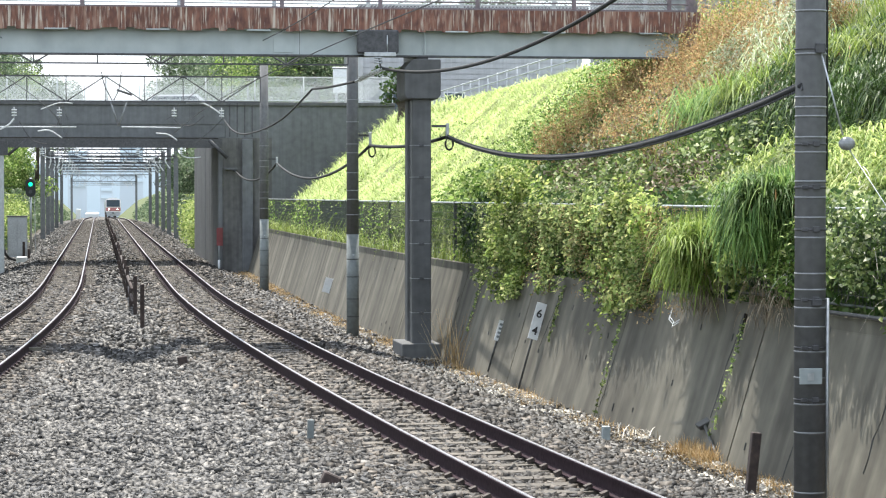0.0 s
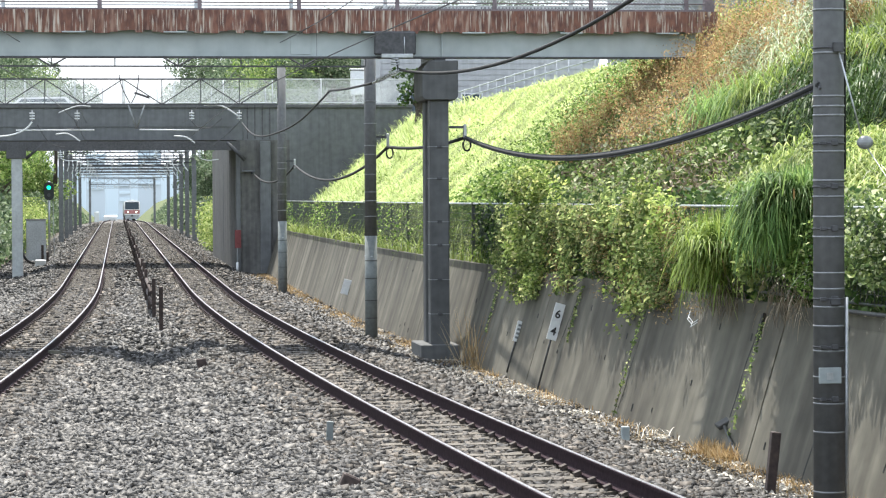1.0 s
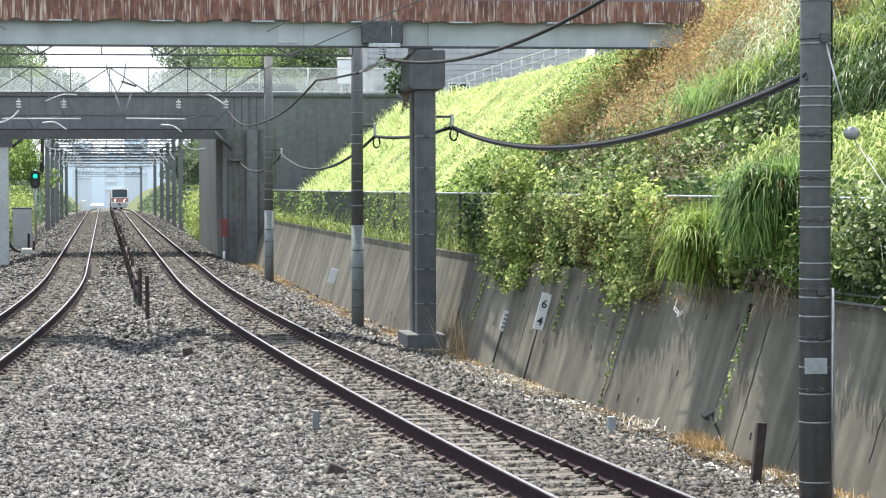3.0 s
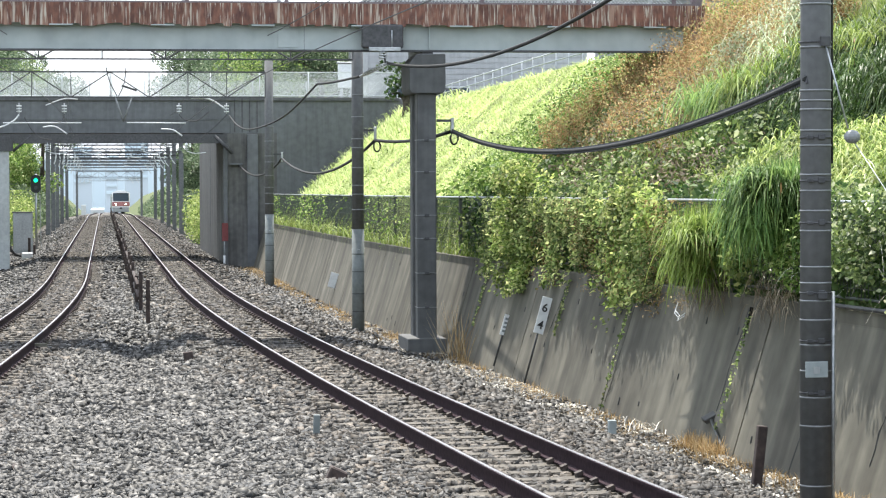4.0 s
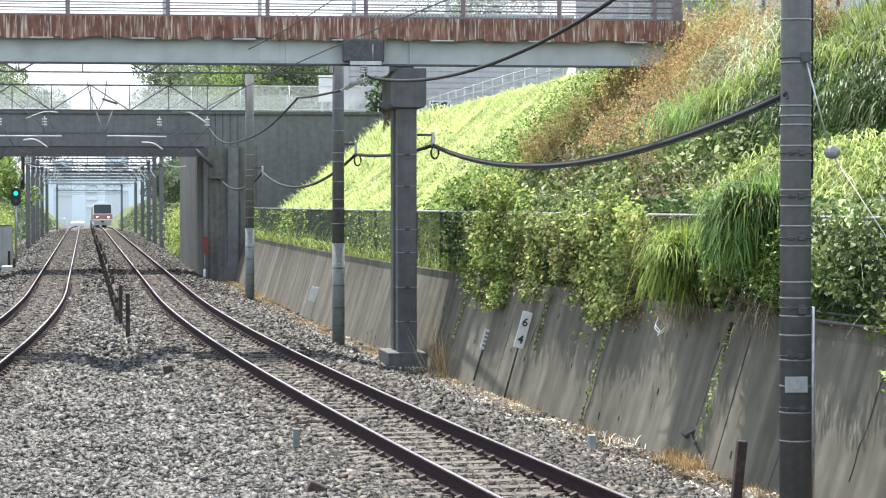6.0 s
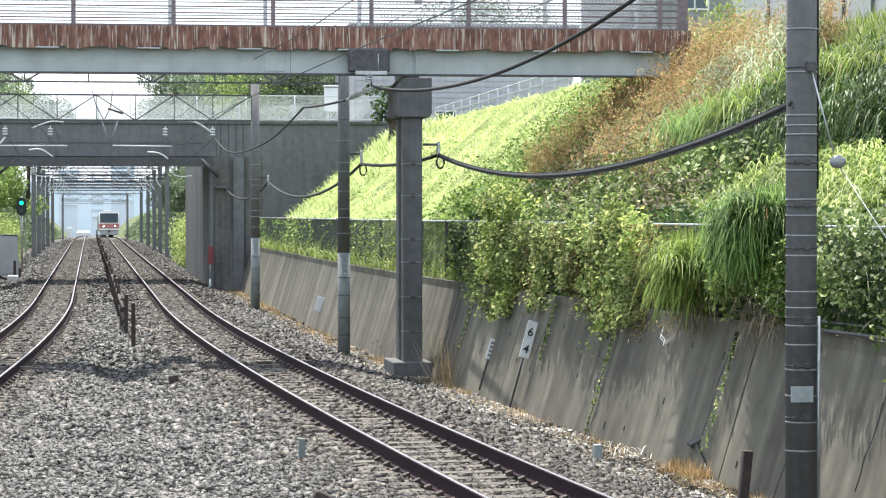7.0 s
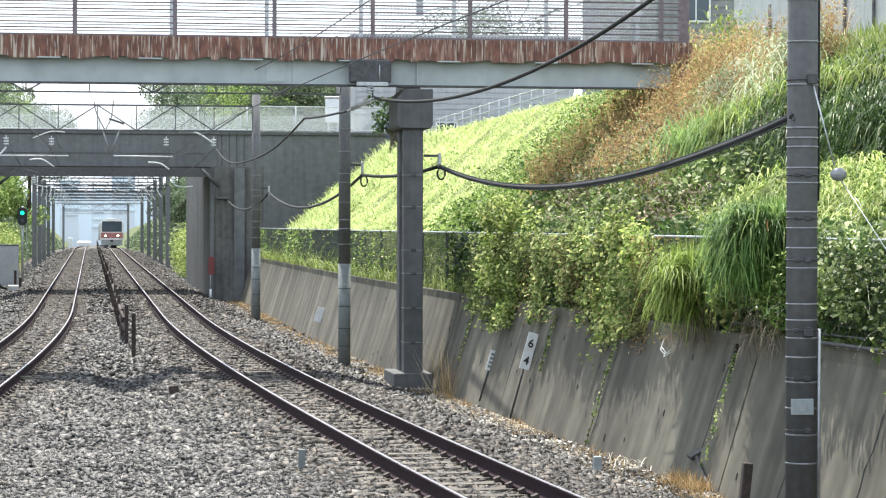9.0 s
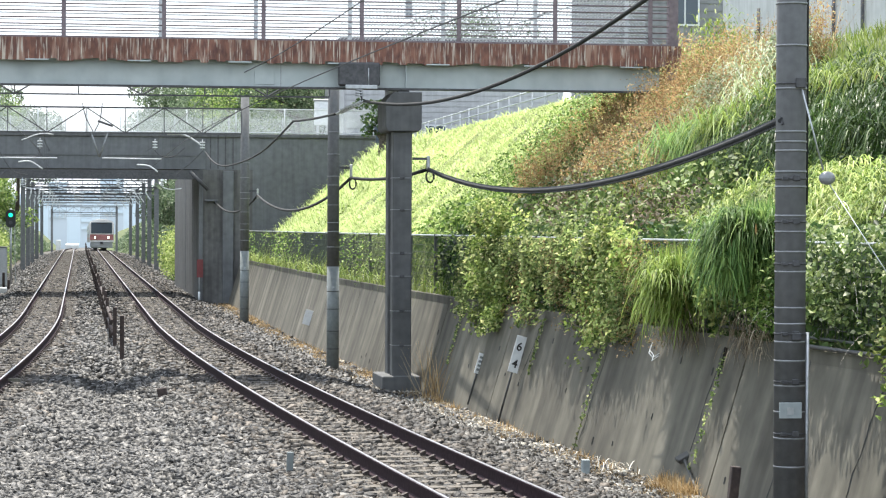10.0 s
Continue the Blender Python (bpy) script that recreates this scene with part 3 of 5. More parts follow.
part("riser_cable", tube_bm([(0.165, 0.05, 2.9), (0.165, 0.05, 8.0)], 0.03, 8), M_black, p1)
part("band_lug", box_bm(-0.03, 0.07, -0.19, -0.14, 1.55, 1.62, bevel=0.006), M_steel, p1)
part("band_lug", box_bm(0.0, 0.1, -0.19, -0.14, 4.06, 4.16, bevel=0.006), M_steel, p1)
guy = thing("guy_wire", "thin galvanised guy wire with a round insulator tied to the pole", "guy wire")
part("upper_wire", tube_bm([(7.1, 24.24, 4.1), (7.28, 24.05, 3.24)], 0.009, 6), M_galv, guy)
bm = bmesh.new()
bmesh.ops.create_uvsphere(bm, u_segments=12, v_segments=8, radius=0.085, matrix=Matrix.Translation((7.31, 24.02, 3.16)) @ Matrix.Diagonal((1, 0.6, 0.8, 1)))
part("insulator", bm, M_strap, guy, "round grey insulator")
part("lower_wire", tube_bm([(7.33, 24.0, 3.1), (8.3, 23.2, 1.3)], 0.005, 6), M_galv, guy)

p2 = concrete_pole(5.69, 56.6, 6.75, 0.14, 0.13, 1.77, "dark concrete catenary pole with a pale painted base beside the track")
p3 = concrete_pole(5.5, 84.4, 7.0, 0.15, 0.14, 1.85, "dark concrete catenary pole with a pale painted base beside the track")
for p, r in ((p2, 0.138), (p3, 0.148)):
    pole_bands(p, [-0.1, 0.3, 0.8, 1.2], r + 0.002, M_steel)
    pole_bands(p, [2.2, 2.55, 2.75, 3.15, 3.6, 3.8, 4.3, 4.8], r)
    part("wire_tie", tube_bm([(-r, -0.02, 1.32), (0, -r - 0.01, 1.3), (r, -0.02, 1.34)], 0.012, 5), M_galv, p)


# ---------------------------------------------------------------- cables
def rounded(points, n=5):
    """A smooth run through the given points."""
    p = [Vector(q) for q in points]
    out = []
    for i in range(len(p) - 1):
        a, b, c, d = p[max(i - 1, 0)], p[i], p[i + 1], p[min(i + 2, len(p) - 1)]
        for k in range(n):
            t = k / n
            out.append(0.5 * (2 * b + (c - a) * t + (2 * a - 5 * b + 4 * c - d) * t * t + (3 * b - a - 3 * c + d) * t ** 3))
    return out + [p[-1]]


def cable(label, points, r, name="feeder_cable"):
    points = points if len(points) > 12 else rounded(points)
    return solid(name, tube_bm(points, r, 7), M_black, label, "cable")


def bracket(p, x, z, reach):
    part("bracket", box_bm(0.1, reach, -0.03, 0.03, z, z + 0.05), M_steel, p)
    part("cable_clamp", box_bm(reach - 0.03, reach + 0.03, -0.04, 0.04, z - 0.22, z + 0.1, bevel=0.008), M_galv, p)


bracket(p2, 0, 3.98, 0.4)
bracket(p3, 0, 3.84, 0.43)
part("bracket", box_bm(6.46, 6.8, FB - 0.03, FB + 0.03, 3.98, 4.03), M_steel, pier)
part("cable_clamp", box_bm(6.74, 6.8, FB - 0.05, FB + 0.05, 3.78, 4.06, bevel=0.008), M_galv, pier)
LOW = "thick black bundled cable sagging between pole and pier brackets"
c1 = sag((6.93, 24.3, 3.74), (6.77, FB, 3.8), 0.55, 20)
cable(LOW, c1, 0.029)
bm = bmesh.new()
for k in range(300):
    q = k / 299 * 20
    i = min(int(q), 19)
    c = c1[i].lerp(c1[i + 1], q - i)
    add_tube(bm, [c + Vector((0, -0.01, -0.042)), c + Vector((0.0, 0.03, 0.042))], 0.015, 4)
solid("cable_lashing", bm, M_steel, "dark lashing wire wound round a sagging cable", "cable", kind="stuff")
cable(LOW, sag((6.77, FB, 3.8), (6.09, 56.6, 3.78), 0.1), 0.036)
cable(LOW, sag((6.09, 56.6, 3.78), (5.93, 84.4, 3.72), 0.62), 0.036)
cable(LOW, sag((5.93, 84.4, 3.72), (5.62, OB - 0.3, 3.7), 0.5), 0.036)
cable(LOW, sag((5.62, OB - 0.3, 3.7), (5.0, 120, 3.0), 0.35), 0.036)
for x, y, z in ((6.8, FB - 0.06, 3.72), (6.12, 56.5, 3.7)):
    ring = [(x + 0.075 * math.cos(a), y, z - 0.06 + 0.12 * math.sin(a)) for a in [k * math.pi / 8 for k in range(17)]]
    cable("black coil of spare cable hanging from a bracket", ring, 0.02, "cable_coil")
HIGH = "thick grey-black feeder cable hanging under the footbridge"
cable(HIGH, sag((7.35, 24.45, 6.43), (5.45, 48.3, 5.1), 0.86, 24), 0.03)
insu = thing("strain_insulator", "pale ribbed strain insulator hung under the footbridge", "insulator")
part("core", tube_bm([(5.45, 48.3, 5.1), (5.15, 50.6, 4.95)], 0.026, 8), M_galv, insu)
part("hanger", tube_bm([(5.42, 48.42, 5.1), (5.38, 48.47, 5.36)], 0.02, 6), M_steel, insu)
for k in range(9):
    c = Vector((5.45, 48.3, 5.1)).lerp(Vector((5.15, 50.6, 4.95)), 0.12 + 0.085 * k)
    part("shed", tube_bm([c, c + Vector((-0.006, 0.05, -0.003))], 0.045, 10), M_white, insu)
cable(HIGH, [(5.15, 50.6, 4.95), (5.0, 53.5, 4.98), (4.93, 56.0, 5.04), (4.9, 58.0, 5.11)], 0.026)
cable("black jumper cable hanging in a deep loop under the gantry",
      [(4.9, 58.0, 5.11), (4.88, 62.0, 4.9), (4.84, 67.0, 4.68), (4.7, 72.0, 4.55), (4.48, 78.0, 4.54), (4.3, 81.5, 4.75), (4.15, 84.0, 5.15)], 0.026, "jumper_cable")


def contact_lines(line, x_off, label):
    """Contact wire, messenger and droppers over one track."""
    w = thing("overhead_line", label, "overhead line", group="overhead lines")
    stops = [-2.0, 28.5, 56.6, 84.4, 107.0, 140.0, 175.0, 210.0, 250.0, 290.0, 330.0, 370.0, 410.0]
    mess, cont = [], []
    for a, b in zip(stops, stops[1:]):
        for k in range(8):
            s = a + (b - a) * k / 8
            mess.append((line(s) + x_off, s, 5.85 - 0.55 * 4 * (k / 8) * (1 - k / 8) * ((b - a) / 35) ** 2 * 0.7))
            cont.append((line(s) + x_off, s, 4.95))
            if k % 2 == 0 and 40 < s < 220:
                part("dropper", tube_bm([cont[-1], mess[-1]], 0.004, 3), M_steel, w)
    part("messenger_wire", tube_bm(mess, 0.009, 5), M_steel, w)
    part("contact_wire", tube_bm(cont, 0.009, 5), M_steel, w)
    return w


contact_lines(right_line, 0.1, "thin overhead contact and messenger wires above the track")
contact_lines(left_line, -0.1, "thin overhead contact and messenger wires above the track")


# ---------------------------------------------------------------- overhead gantries
def truss(g, x0, x1, z0, z1, bays, y=0.0, r=0.028):
    part("top_chord", box_bm(x0, x1, y - r, y + r, z1 - r, z1 + r), M_steel, g)
    part("bottom_chord", box_bm(x0, x1, y - r, y + r, z0 - r, z0 + r), M_steel, g)
    w = (x1 - x0) / bays
    for k in range(bays + 1):
        part("vertical", box_bm(x0 + k * w - 0.015, x0 + k * w + 0.015, y - 0.015, y + 0.015, z0 + r, z1 - r), M_steel, g)
    for k in range(bays):
        a, b = (z1, z0) if k % 2 else (z0, z1)
        part("diagonal", tube_bm([(x0 + k * w, y, a), (x0 + (k + 1) * w, y, b)], 0.02, 5), M_steel, g)


def insulator_string(g, x, y, z):
    st = part("insulator", tube_bm([(x, y, z - 0.16), (x, y, z + 0.2)], 0.018, 6), M_galv, g, "white stacked insulator")
    for k in range(3):
        part("shed", tube_bm([(x, y, z - 0.1 + 0.09 * k), (x, y, z - 0.06 + 0.09 * k)], 0.085, 10), M_white, st)


def arm(g, pts, r=0.03):
    part("registration_arm", tube_bm(pts if len(pts) < 3 else rounded(pts, 4), r, 6), M_white, g, "pale steel registration arm")


# far masts: haze is put into a grey paler than the near steel
M_mast_hazed = material("hazed_mast", (0.12, 0.125, 0.13), (0.18, 0.185, 0.19), 8, 0.7, 0.1, big=0.3)


def gantry(s, xl, xr, z0, z1, bays, posts, label, mast=None, r=0.027, planes=(-0.3,)):
    g = thing("catenary_gantry", label, "gantry", (0, s, 0), group="catenary gantries")
    for y in planes:
        truss(g, xl, xr, z0, z1, bays, y, r)
    for x in posts:
        part("mast", box_bm(x - 0.17, x + 0.17, -0.17, 0.17, -0.7, z1 + 0.2, bevel=0.01), mast or M_steel, g, "dark steel mast")
    return g


M_portal2 = material("blue_grey_paint", (0.22, 0.25, 0.29), (0.3, 0.33, 0.37), 10, 0.6, 0.05)
GL = "dark lattice steel catenary gantry spanning both tracks"
g2 = gantry(56.6, -7.0, 5.56, 5.58, 6.4, 9, (-7.0,), GL, None, 0.018)
# cantilever fittings above the footbridge
arm(g2, [(7.39, -0.2, 7.46), (7.84, -0.2, 7.57), (8.10, -0.2, 7.53), (9.18, -0.2, 7.12)], 0.022)
part("clamp_box", box_bm(7.30, 7.44, -0.25, -0.12, 7.38, 7.84), M_portal2, g2, "blue-grey clamp box")
part("jumper_wire", tube_bm([(9.36, -0.2, 8.00), (9.37, -0.2, 7.55), (9.49, -0.2, 7.17)], 0.014, 5), M_steel, g2)
part("jumper_wire", tube_bm([(9.88, -0.2, 8.00), (9.85, -0.2, 7.62), (9.70, -0.2, 7.39), (9.62, -0.2, 7.21)], 0.014, 5), M_steel, g2)
part("strain_rod", tube_bm([(10.18, -0.2, 7.39), (10.57, -0.2, 7.60)], 0.03, 6), M_steel, g2)
part("strain_wire", tube_bm([(9.20, -0.2, 7.10), (11.81, -0.2, 7.96)], 0.01, 5), M_steel, g2)
part("strain_wire", tube_bm([(5.72, -0.2, 6.49), (8.29, -0.2, 7.73)], 0.01, 5), M_steel, g2)
g3 = gantry(84.4, -6.2, 5.36, 5.76, 6.6, 9, (-6.2,), GL)
for x in (-2.77, -1.29, 2.5, 4.08):
    insulator_string(g3, x, 0.0, 5.38)
part("hanger_strut", tube_bm([(0.39, -0.3, 5.77), (0.66, -0.3, 4.95)], 0.03, 6), M_strap, g3)
part("hanger_strut", tube_bm([(0.94, -0.3, 5.77), (0.66, -0.3, 4.95)], 0.03, 6), M_strap, g3)
arm(g3, [(-3.3, 0, 4.92), (-0.73, 0, 4.92)], 0.022)
arm(g3, [(0.76, 0, 4.93), (2.72, 0, 4.91)], 0.022)
arm(g3, [(-1.9, 0, 5.5), (-1.3, 0, 5.72), (-0.85, 0, 5.7)], 0.02)
arm(g3, [(2.9, 0, 5.75), (3.5, 0, 5.72), (4.08, 0, 5.36)], 0.03)
arm(g3, [(-2.77, 0, 5.2), (-3.0, 0, 4.95), (-3.5, 0, 4.75), (-4.2, 0, 4.7)], 0.03)
arm(g3, [(-2.0, 0, 4.78), (-1.6, 0, 4.8), (-1.2, 0, 4.55)], 0.025)
arm(g3, [(1.9, 0, 4.72), (2.3, 0, 4.68), (2.6, 0, 4.48)], 0.025)
for pts in ([(-1.29, 0, 5.2), (-1.4, 0, 4.95), (-1.6, 0, 4.98)], [(2.5, 0, 5.2), (2.7, 0, 5.02), (3.1, 0, 5.0), (3.5, 0, 5.3)],
            [(0.1, -0.3, 6.75), (0.2, -0.3, 6.3), (0.45, -0.3, 5.8)], [(0.75, -0.3, 6.75), (0.68, -0.3, 6.2), (0.5, -0.3, 5.8)],
            [(-2.6, 0, 5.1), (-2.2, 0, 4.5), (-1.7, 0, 4.35)], [(3.2, 0, 4.4), (3.7, 0, 4.8), (4.1, 0, 5.2)]):
    part("jumper_wire", tube_bm(rounded(pts), 0.018, 5), M_steel, g3)
part("switch_blade", tube_bm([(0.6, -0.3, 6.15), (1.1, -0.3, 5.98)], 0.04, 6), M_steel, g3)
for x in (4.35, 4.6, 4.85, 5.1):
    part("hanger_bar", box_bm(x - 0.02, x + 0.02, -0.02, 0.02, 4.6, 5.75), M_steel, g3)

# portal under the overbridge, with knee braces
M_portal = material("portal_paint", (0.33, 0.35, 0.35), (0.42, 0.44, 0.44), 10, 0.6, 0.05, big=0.3)
portal = thing("portal_frame", "grey steel portal frame with knee braces below the overbridge", "portal frame", (0, 104.9, 0))
part("cross_beam", box_bm(-5.2, 5.1, -0.15, 0.15, 4.62, 5.0), M_steel, portal)
part("column", box_bm(-4.3, -3.86, -0.15, 0.15, -0.7, 4.3, bevel=0.01), M_portal, portal, "light grey steel column")
part("column_head", box_bm(-4.5, -3.7, -0.2, 0.2, 4.3, 4.9, bevel=0.01), M_steel, portal)
part("knee_brace", tube_bm([(-3.7, -0.1, 4.3), (-2.95, -0.1, 4.95)], 0.07, 6), M_steel, portal)
part("knee_brace", tube_bm([(5.3, -0.2, 4.2), (4.55, -0.1, 4.95)], 0.09, 6), M_steel, portal)
for x in (-2.3, -0.9, 1.6, 3.4):
    insulator_string(portal, x, -0.2, 4.45)
    arm(portal, [(x, -0.2, 4.3), (x + 0.35, -0.2, 4.2), (x + 0.8, -0.2, 4.24)], 0.02)


def far_gantry():
    g = gantry(188, -4.1, 5.7, 5.55, 6.4, 9, (-4.1, 5.7), GL, M_mast_hazed, 0.05, (-0.3, 0.3))
    for x in (-2.6, -0.4, 2.0, 3.9):
        insulator_string(g, x, 0, 5.3)
        arm(g, [(x, 0, 5.15), (x + 0.8, 0, 5.1)], 0.03)
    for x in (-3.6, -3.0, -2.2, 4.2, 5.0):
        arm(g, [(x, 0, 5.6), (x + (0.1 if x < 0 else -0.1), 0, 5.2), (x + (-0.05 if x < 0 else 0.25), 0, 4.65)], 0.05)
    part("cross_tie", box_bm(-4.0, 5.6, -0.04, 0.04, 4.95, 5.02), M_mast_hazed, g)
    part("cross_tie", box_bm(-4.0, 5.6, 0.4, 0.46, 5.25, 5.32), M_steel, g)
    return g


fg = far_gantry()
for s in (207, 226, 250, 283, 388):
    copy_thing(fg, pose(0, s, grade(s)))

# ---------------------------------------------------------------- fence on the wall
M_fence = material("dark_green_fence", (0.05, 0.06, 0.055), (0.09, 0.1, 0.092), 12, 0.6, 0.05, big=0.2)
fence = thing("boundary_fence", "dark wire fence with pale top rail on the retaining wall", "fence")
fp = line_path(lambda s: wall_top_x(s) + 0.06, 12, 104.8, 1.6)
part("top_rail", tube_bm([p + Vector((0, 0, 2.5)) for p, d in fp], 0.022, 6), M_galv, fence, "pale galvanised top rail")
part("bottom_rail", tube_bm([p + Vector((0, 0, 1.44)) for p, d in fp], 0.018, 6), M_fence, fence)
for p, d in fp[::2]:
    part("post", box_bm(p.x - 0.03, p.x + 0.03, p.y - 0.03, p.y + 0.03, 1.28, 2.53), M_fence, fence)
bm = bmesh.new()
for p, d in line_path(lambda s: wall_top_x(s) + 0.06, 12, 104.5, 0.11):
    add_tube(bm, [p + Vector((0, 0, 1.42)), p + Vector((0, 0, 2.49))], 0.007, 3, False)
tagged(part("bar_infill", bm, M_fence, fence, "thin dark vertical bars"), kind="stuff")
bm = bmesh.new()
for k in range(7):
    add_tube(bm, [p + Vector((0, 0, 1.55 + 0.15 * k)) for p, d in fp], 0.005, 4, False)
tagged(part("mesh_wire", bm, M_fence, fence), kind="stuff")
bottom_pipe = tube_bm([p + Vector((-0.15, 0, 1.36)) for p, d in line_path(lambda s: wall_top_x(s) + 0.06, 14, 27.5, 1.5)], 0.025, 6)
solid("cable_duct", bottom_pipe, M_steel, "thin dark pipe along the top of the wall", "pipe")

# guard rail at the top of the bank
gr = thing("guard_rail", "pale grey pipe guard rail at the top of the bank", "guard rail")
for z in (6.1, 6.4, 6.65):
    part("rail", tube_bm([(wall_top_x(s) + 6.3, s, z) for s in range(68, 105, 6)], 0.02, 6), M_galv, gr)
for s in np.arange(68, 104, 2.0):
    part("post", tube_bm([(wall_top_x(s) + 6.3, s, 5.6), (wall_top_x(s) + 6.3, s, 6.7)], 0.022, 6), M_galv, gr)

# ---------------------------------------------------------------- small things on the ballast and wall
M_rustpost = material("rusted_post", (0.03, 0.022, 0.02), (0.075, 0.052, 0.045), 14, 0.85, 0.3)
row = thing("track_divider_fence", "row of rusty low posts carrying pipes between the tracks", "divider fence")
for k, s in enumerate([53.8, 60.0, 64.5, 69.5, 74.6, 80, 85.5, 91, 97, 103, 109, 116, 123, 130, 138, 146, 155, 165, 176, 188, 201, 215, 230, 250, 275, 300]):
    x = 0.91 - 0.14 * min(1, (s - 53.8) / 14)
    h = (0.76, 0.74, 0.5, 0.7)[k % 4]
    part("post", box_bm(x - 0.045, x + 0.045, s - 0.045, s + 0.045, -0.45, h, bevel=0.006), M_rustpost, row, "rust-brown steel post")
for z, x0 in ((0.12, 0.8), (0.42, 0.78)):
    part("pipe", tube_bm([(x0, s, z + 0.05 * math.sin(s)) for s in range(60, 330, 6)], 0.045, 6), M_rustpost, row)


def short_post(x, y, z, h, w, mat, label, lean=0.0, name="marker_post"):
    bm = add_box(bmesh.new(), -w / 2, w / 2, -w / 2, w / 2, -0.25, h, bevel=w * 0.08)
    bmesh.ops.rotate(bm, verts=bm.verts, cent=(0, 0, 0), matrix=Matrix.Rotation(radians(lean), 3, "Y"))
    ob = solid(name, bm, mat, label, "marker post")
    ob.location = (x, y, z)
    return ob


short_post(2.41, 28.9, -0.22, 0.28, 0.075, M_pole_light, "short pale concrete marker post standing in the ballast", 2)
short_post(1.39, 41.9, -0.22, 0.2, 0.16, M_rustpost, "short dark stub post standing in the ballast", -8)
short_post(6.44, 31.6, -0.48, 0.17, 0.1, M_plate, "small white concrete peg at the wall foot")
short_post(6.78, 25.7, -0.5, 0.66, 0.1, M_rustpost, "leaning dark timber stake beside the retaining wall", 6)
short_post(2.22, 24.6, -0.22, 0.14, 0.18, M_rustpost, "dark broken stub lying in the ballast", 25)
short_post(-0.84, 26.0, -0.24, 0.08, 0.26, M_rustpost, "dark flat block lying in the ballast", 10)
plank = solid("timber_offcut", box_bm(-0.16, 0.16, -0.06, 0.06, -0.04, 0.04, bevel=0.006), M_wall, "pale timber offcut lying on the track bed", "timber")
plank.location = (-1.2, 46.0, -0.14)
def on_wall(y, z, out=0.0):
    return Vector((right_line(y) + WALL_FOOT + BATTER * (z - FORMATION) - out, y, z))


M_damp = material("damp_stain", (0.035, 0.036, 0.034), (0.06, 0.06, 0.056), 6, 0.7, 0.1, big=0)
rw = random.Random(21)
for k in range(34):
    # weep slots left by the shuttering ties
    y, z = rw.uniform(24.5, 58.0), rw.choice((-0.25, 0.2, 0.65, 0.95)) + rw.uniform(-0.06, 0.06)
    a, b_ = on_wall(y, z, 0.0), on_wall(y - 0.01, z - rw.uniform(0.05, 0.11), 0.0)
    part("weep_slot", tube_bm([a, b_], 0.011, 5), M_damp, wall)
for y0, z0, y1, z1 in ((30.15, 1.25, 30.3, -0.1), (35.4, 1.2, 35.5, -0.55), (27.0, 1.25, 27.15, -0.6), (24.7, 1.2, 24.9, -0.2), (39.9, 1.1, 40.3, 0.1)):
    pts = [on_wall(y0 + (y1 - y0) * k / 8 + rw.uniform(-0.03, 0.03), z0 + (z1 - z0) * k / 8, -0.006) for k in range(9)]
    part("crack", tube_bm(pts, [0.011 * rw.uniform(0.6, 1.3) for _ in pts], 4), M_damp, wall, "dark crack in the concrete")
solid("drain_channel", tube_bm([on_wall(30.3, -0.2, 0.03), on_wall(29.7, -0.42, 0.03), on_wall(29.2, -0.62, 0.02)], 0.024, 6), M_damp, "dark damp drain pipe running down to the wall foot", "pipe")
for dz in (0.0, -0.035):
    pts = [on_wall(33.1 - 0.12 * k, 1.02 + dz + (0.1, 0.0, -0.06, -0.09, -0.02)[k], 0.05 + 0.04 * (k % 2)) for k in range(5)]
    solid("loose_wire", tube_bm(pts, 0.007, 5), M_white, "pale loose wire end hanging on the wall", "wire")


box = solid("drain_outlet", box_bm(-0.09, 0.09, -0.08, 0.08, -0.03, 0.03, bevel=0.008), M_damp, "dark tilted drain outlet on the retaining wall", "drain")
box.location, box.rotation_euler = (7.42, 30.35, -0.18), (0.2, -0.5, 0)
solid("drain_pipe", tube_bm([(7.52, 30.4, -0.15), (7.72, 30.1, 0.5), (7.86, 30.0, 1.2)], 0.02, 6), M_black, "thin dark pipe running down the retaining wall", "pipe")


def lettering(text, size, mat, parent, m):
    cu = bpy.data.curves.new("digit", "FONT")
    cu.body, cu.size, cu.align_x, cu.align_y, cu.extrude, cu.offset = text, size, "CENTER", "CENTER", 0.001, 0.004
    cu.materials.append(mat)
    tmp = bpy.data.objects.new("digit", cu)
    scene.collection.objects.link(tmp)
    bpy.context.view_layer.update()
    me = bpy.data.meshes.new_from_object(tmp.evaluated_get(bpy.context.evaluated_depsgraph_get()))
    bpy.data.objects.remove(tmp)
    ob = new("digit", me)
    ob.parent, ob.matrix_basis = parent, m
    return ob


def wall_sign(x, y, z, w, h, lean, text, stake, label):
    sg = thing("kilometre_sign", label, "sign", (x, y, z))
    sg.rotation_euler = (0, radians(lean), 0)
    part("plate", box_bm(-w / 2, w / 2, -0.012, 0.012, -h / 2, h / 2, bevel=0.004), M_white, sg, "white enamel plate")
    part("stake", tube_bm([(0, 0.03, -stake), (0, 0.03, h * 0.4)], 0.018, 6), M_steel, sg)
    if text:
        for k, ch in enumerate(text):
            lettering(ch, h * 0.31, M_blackpaint, sg, pose(0, -0.015, h * (0.2 - 0.47 * k), 90, 0, 0))
    else:
        for k in range(4):
            part("mark", box_bm(-w * 0.28, w * 0.28, -0.016, -0.0125, h * (0.3 - 0.2 * k) - 0.02, h * (0.3 - 0.2 * k) + 0.02), M_pole_light, sg)
    return sg


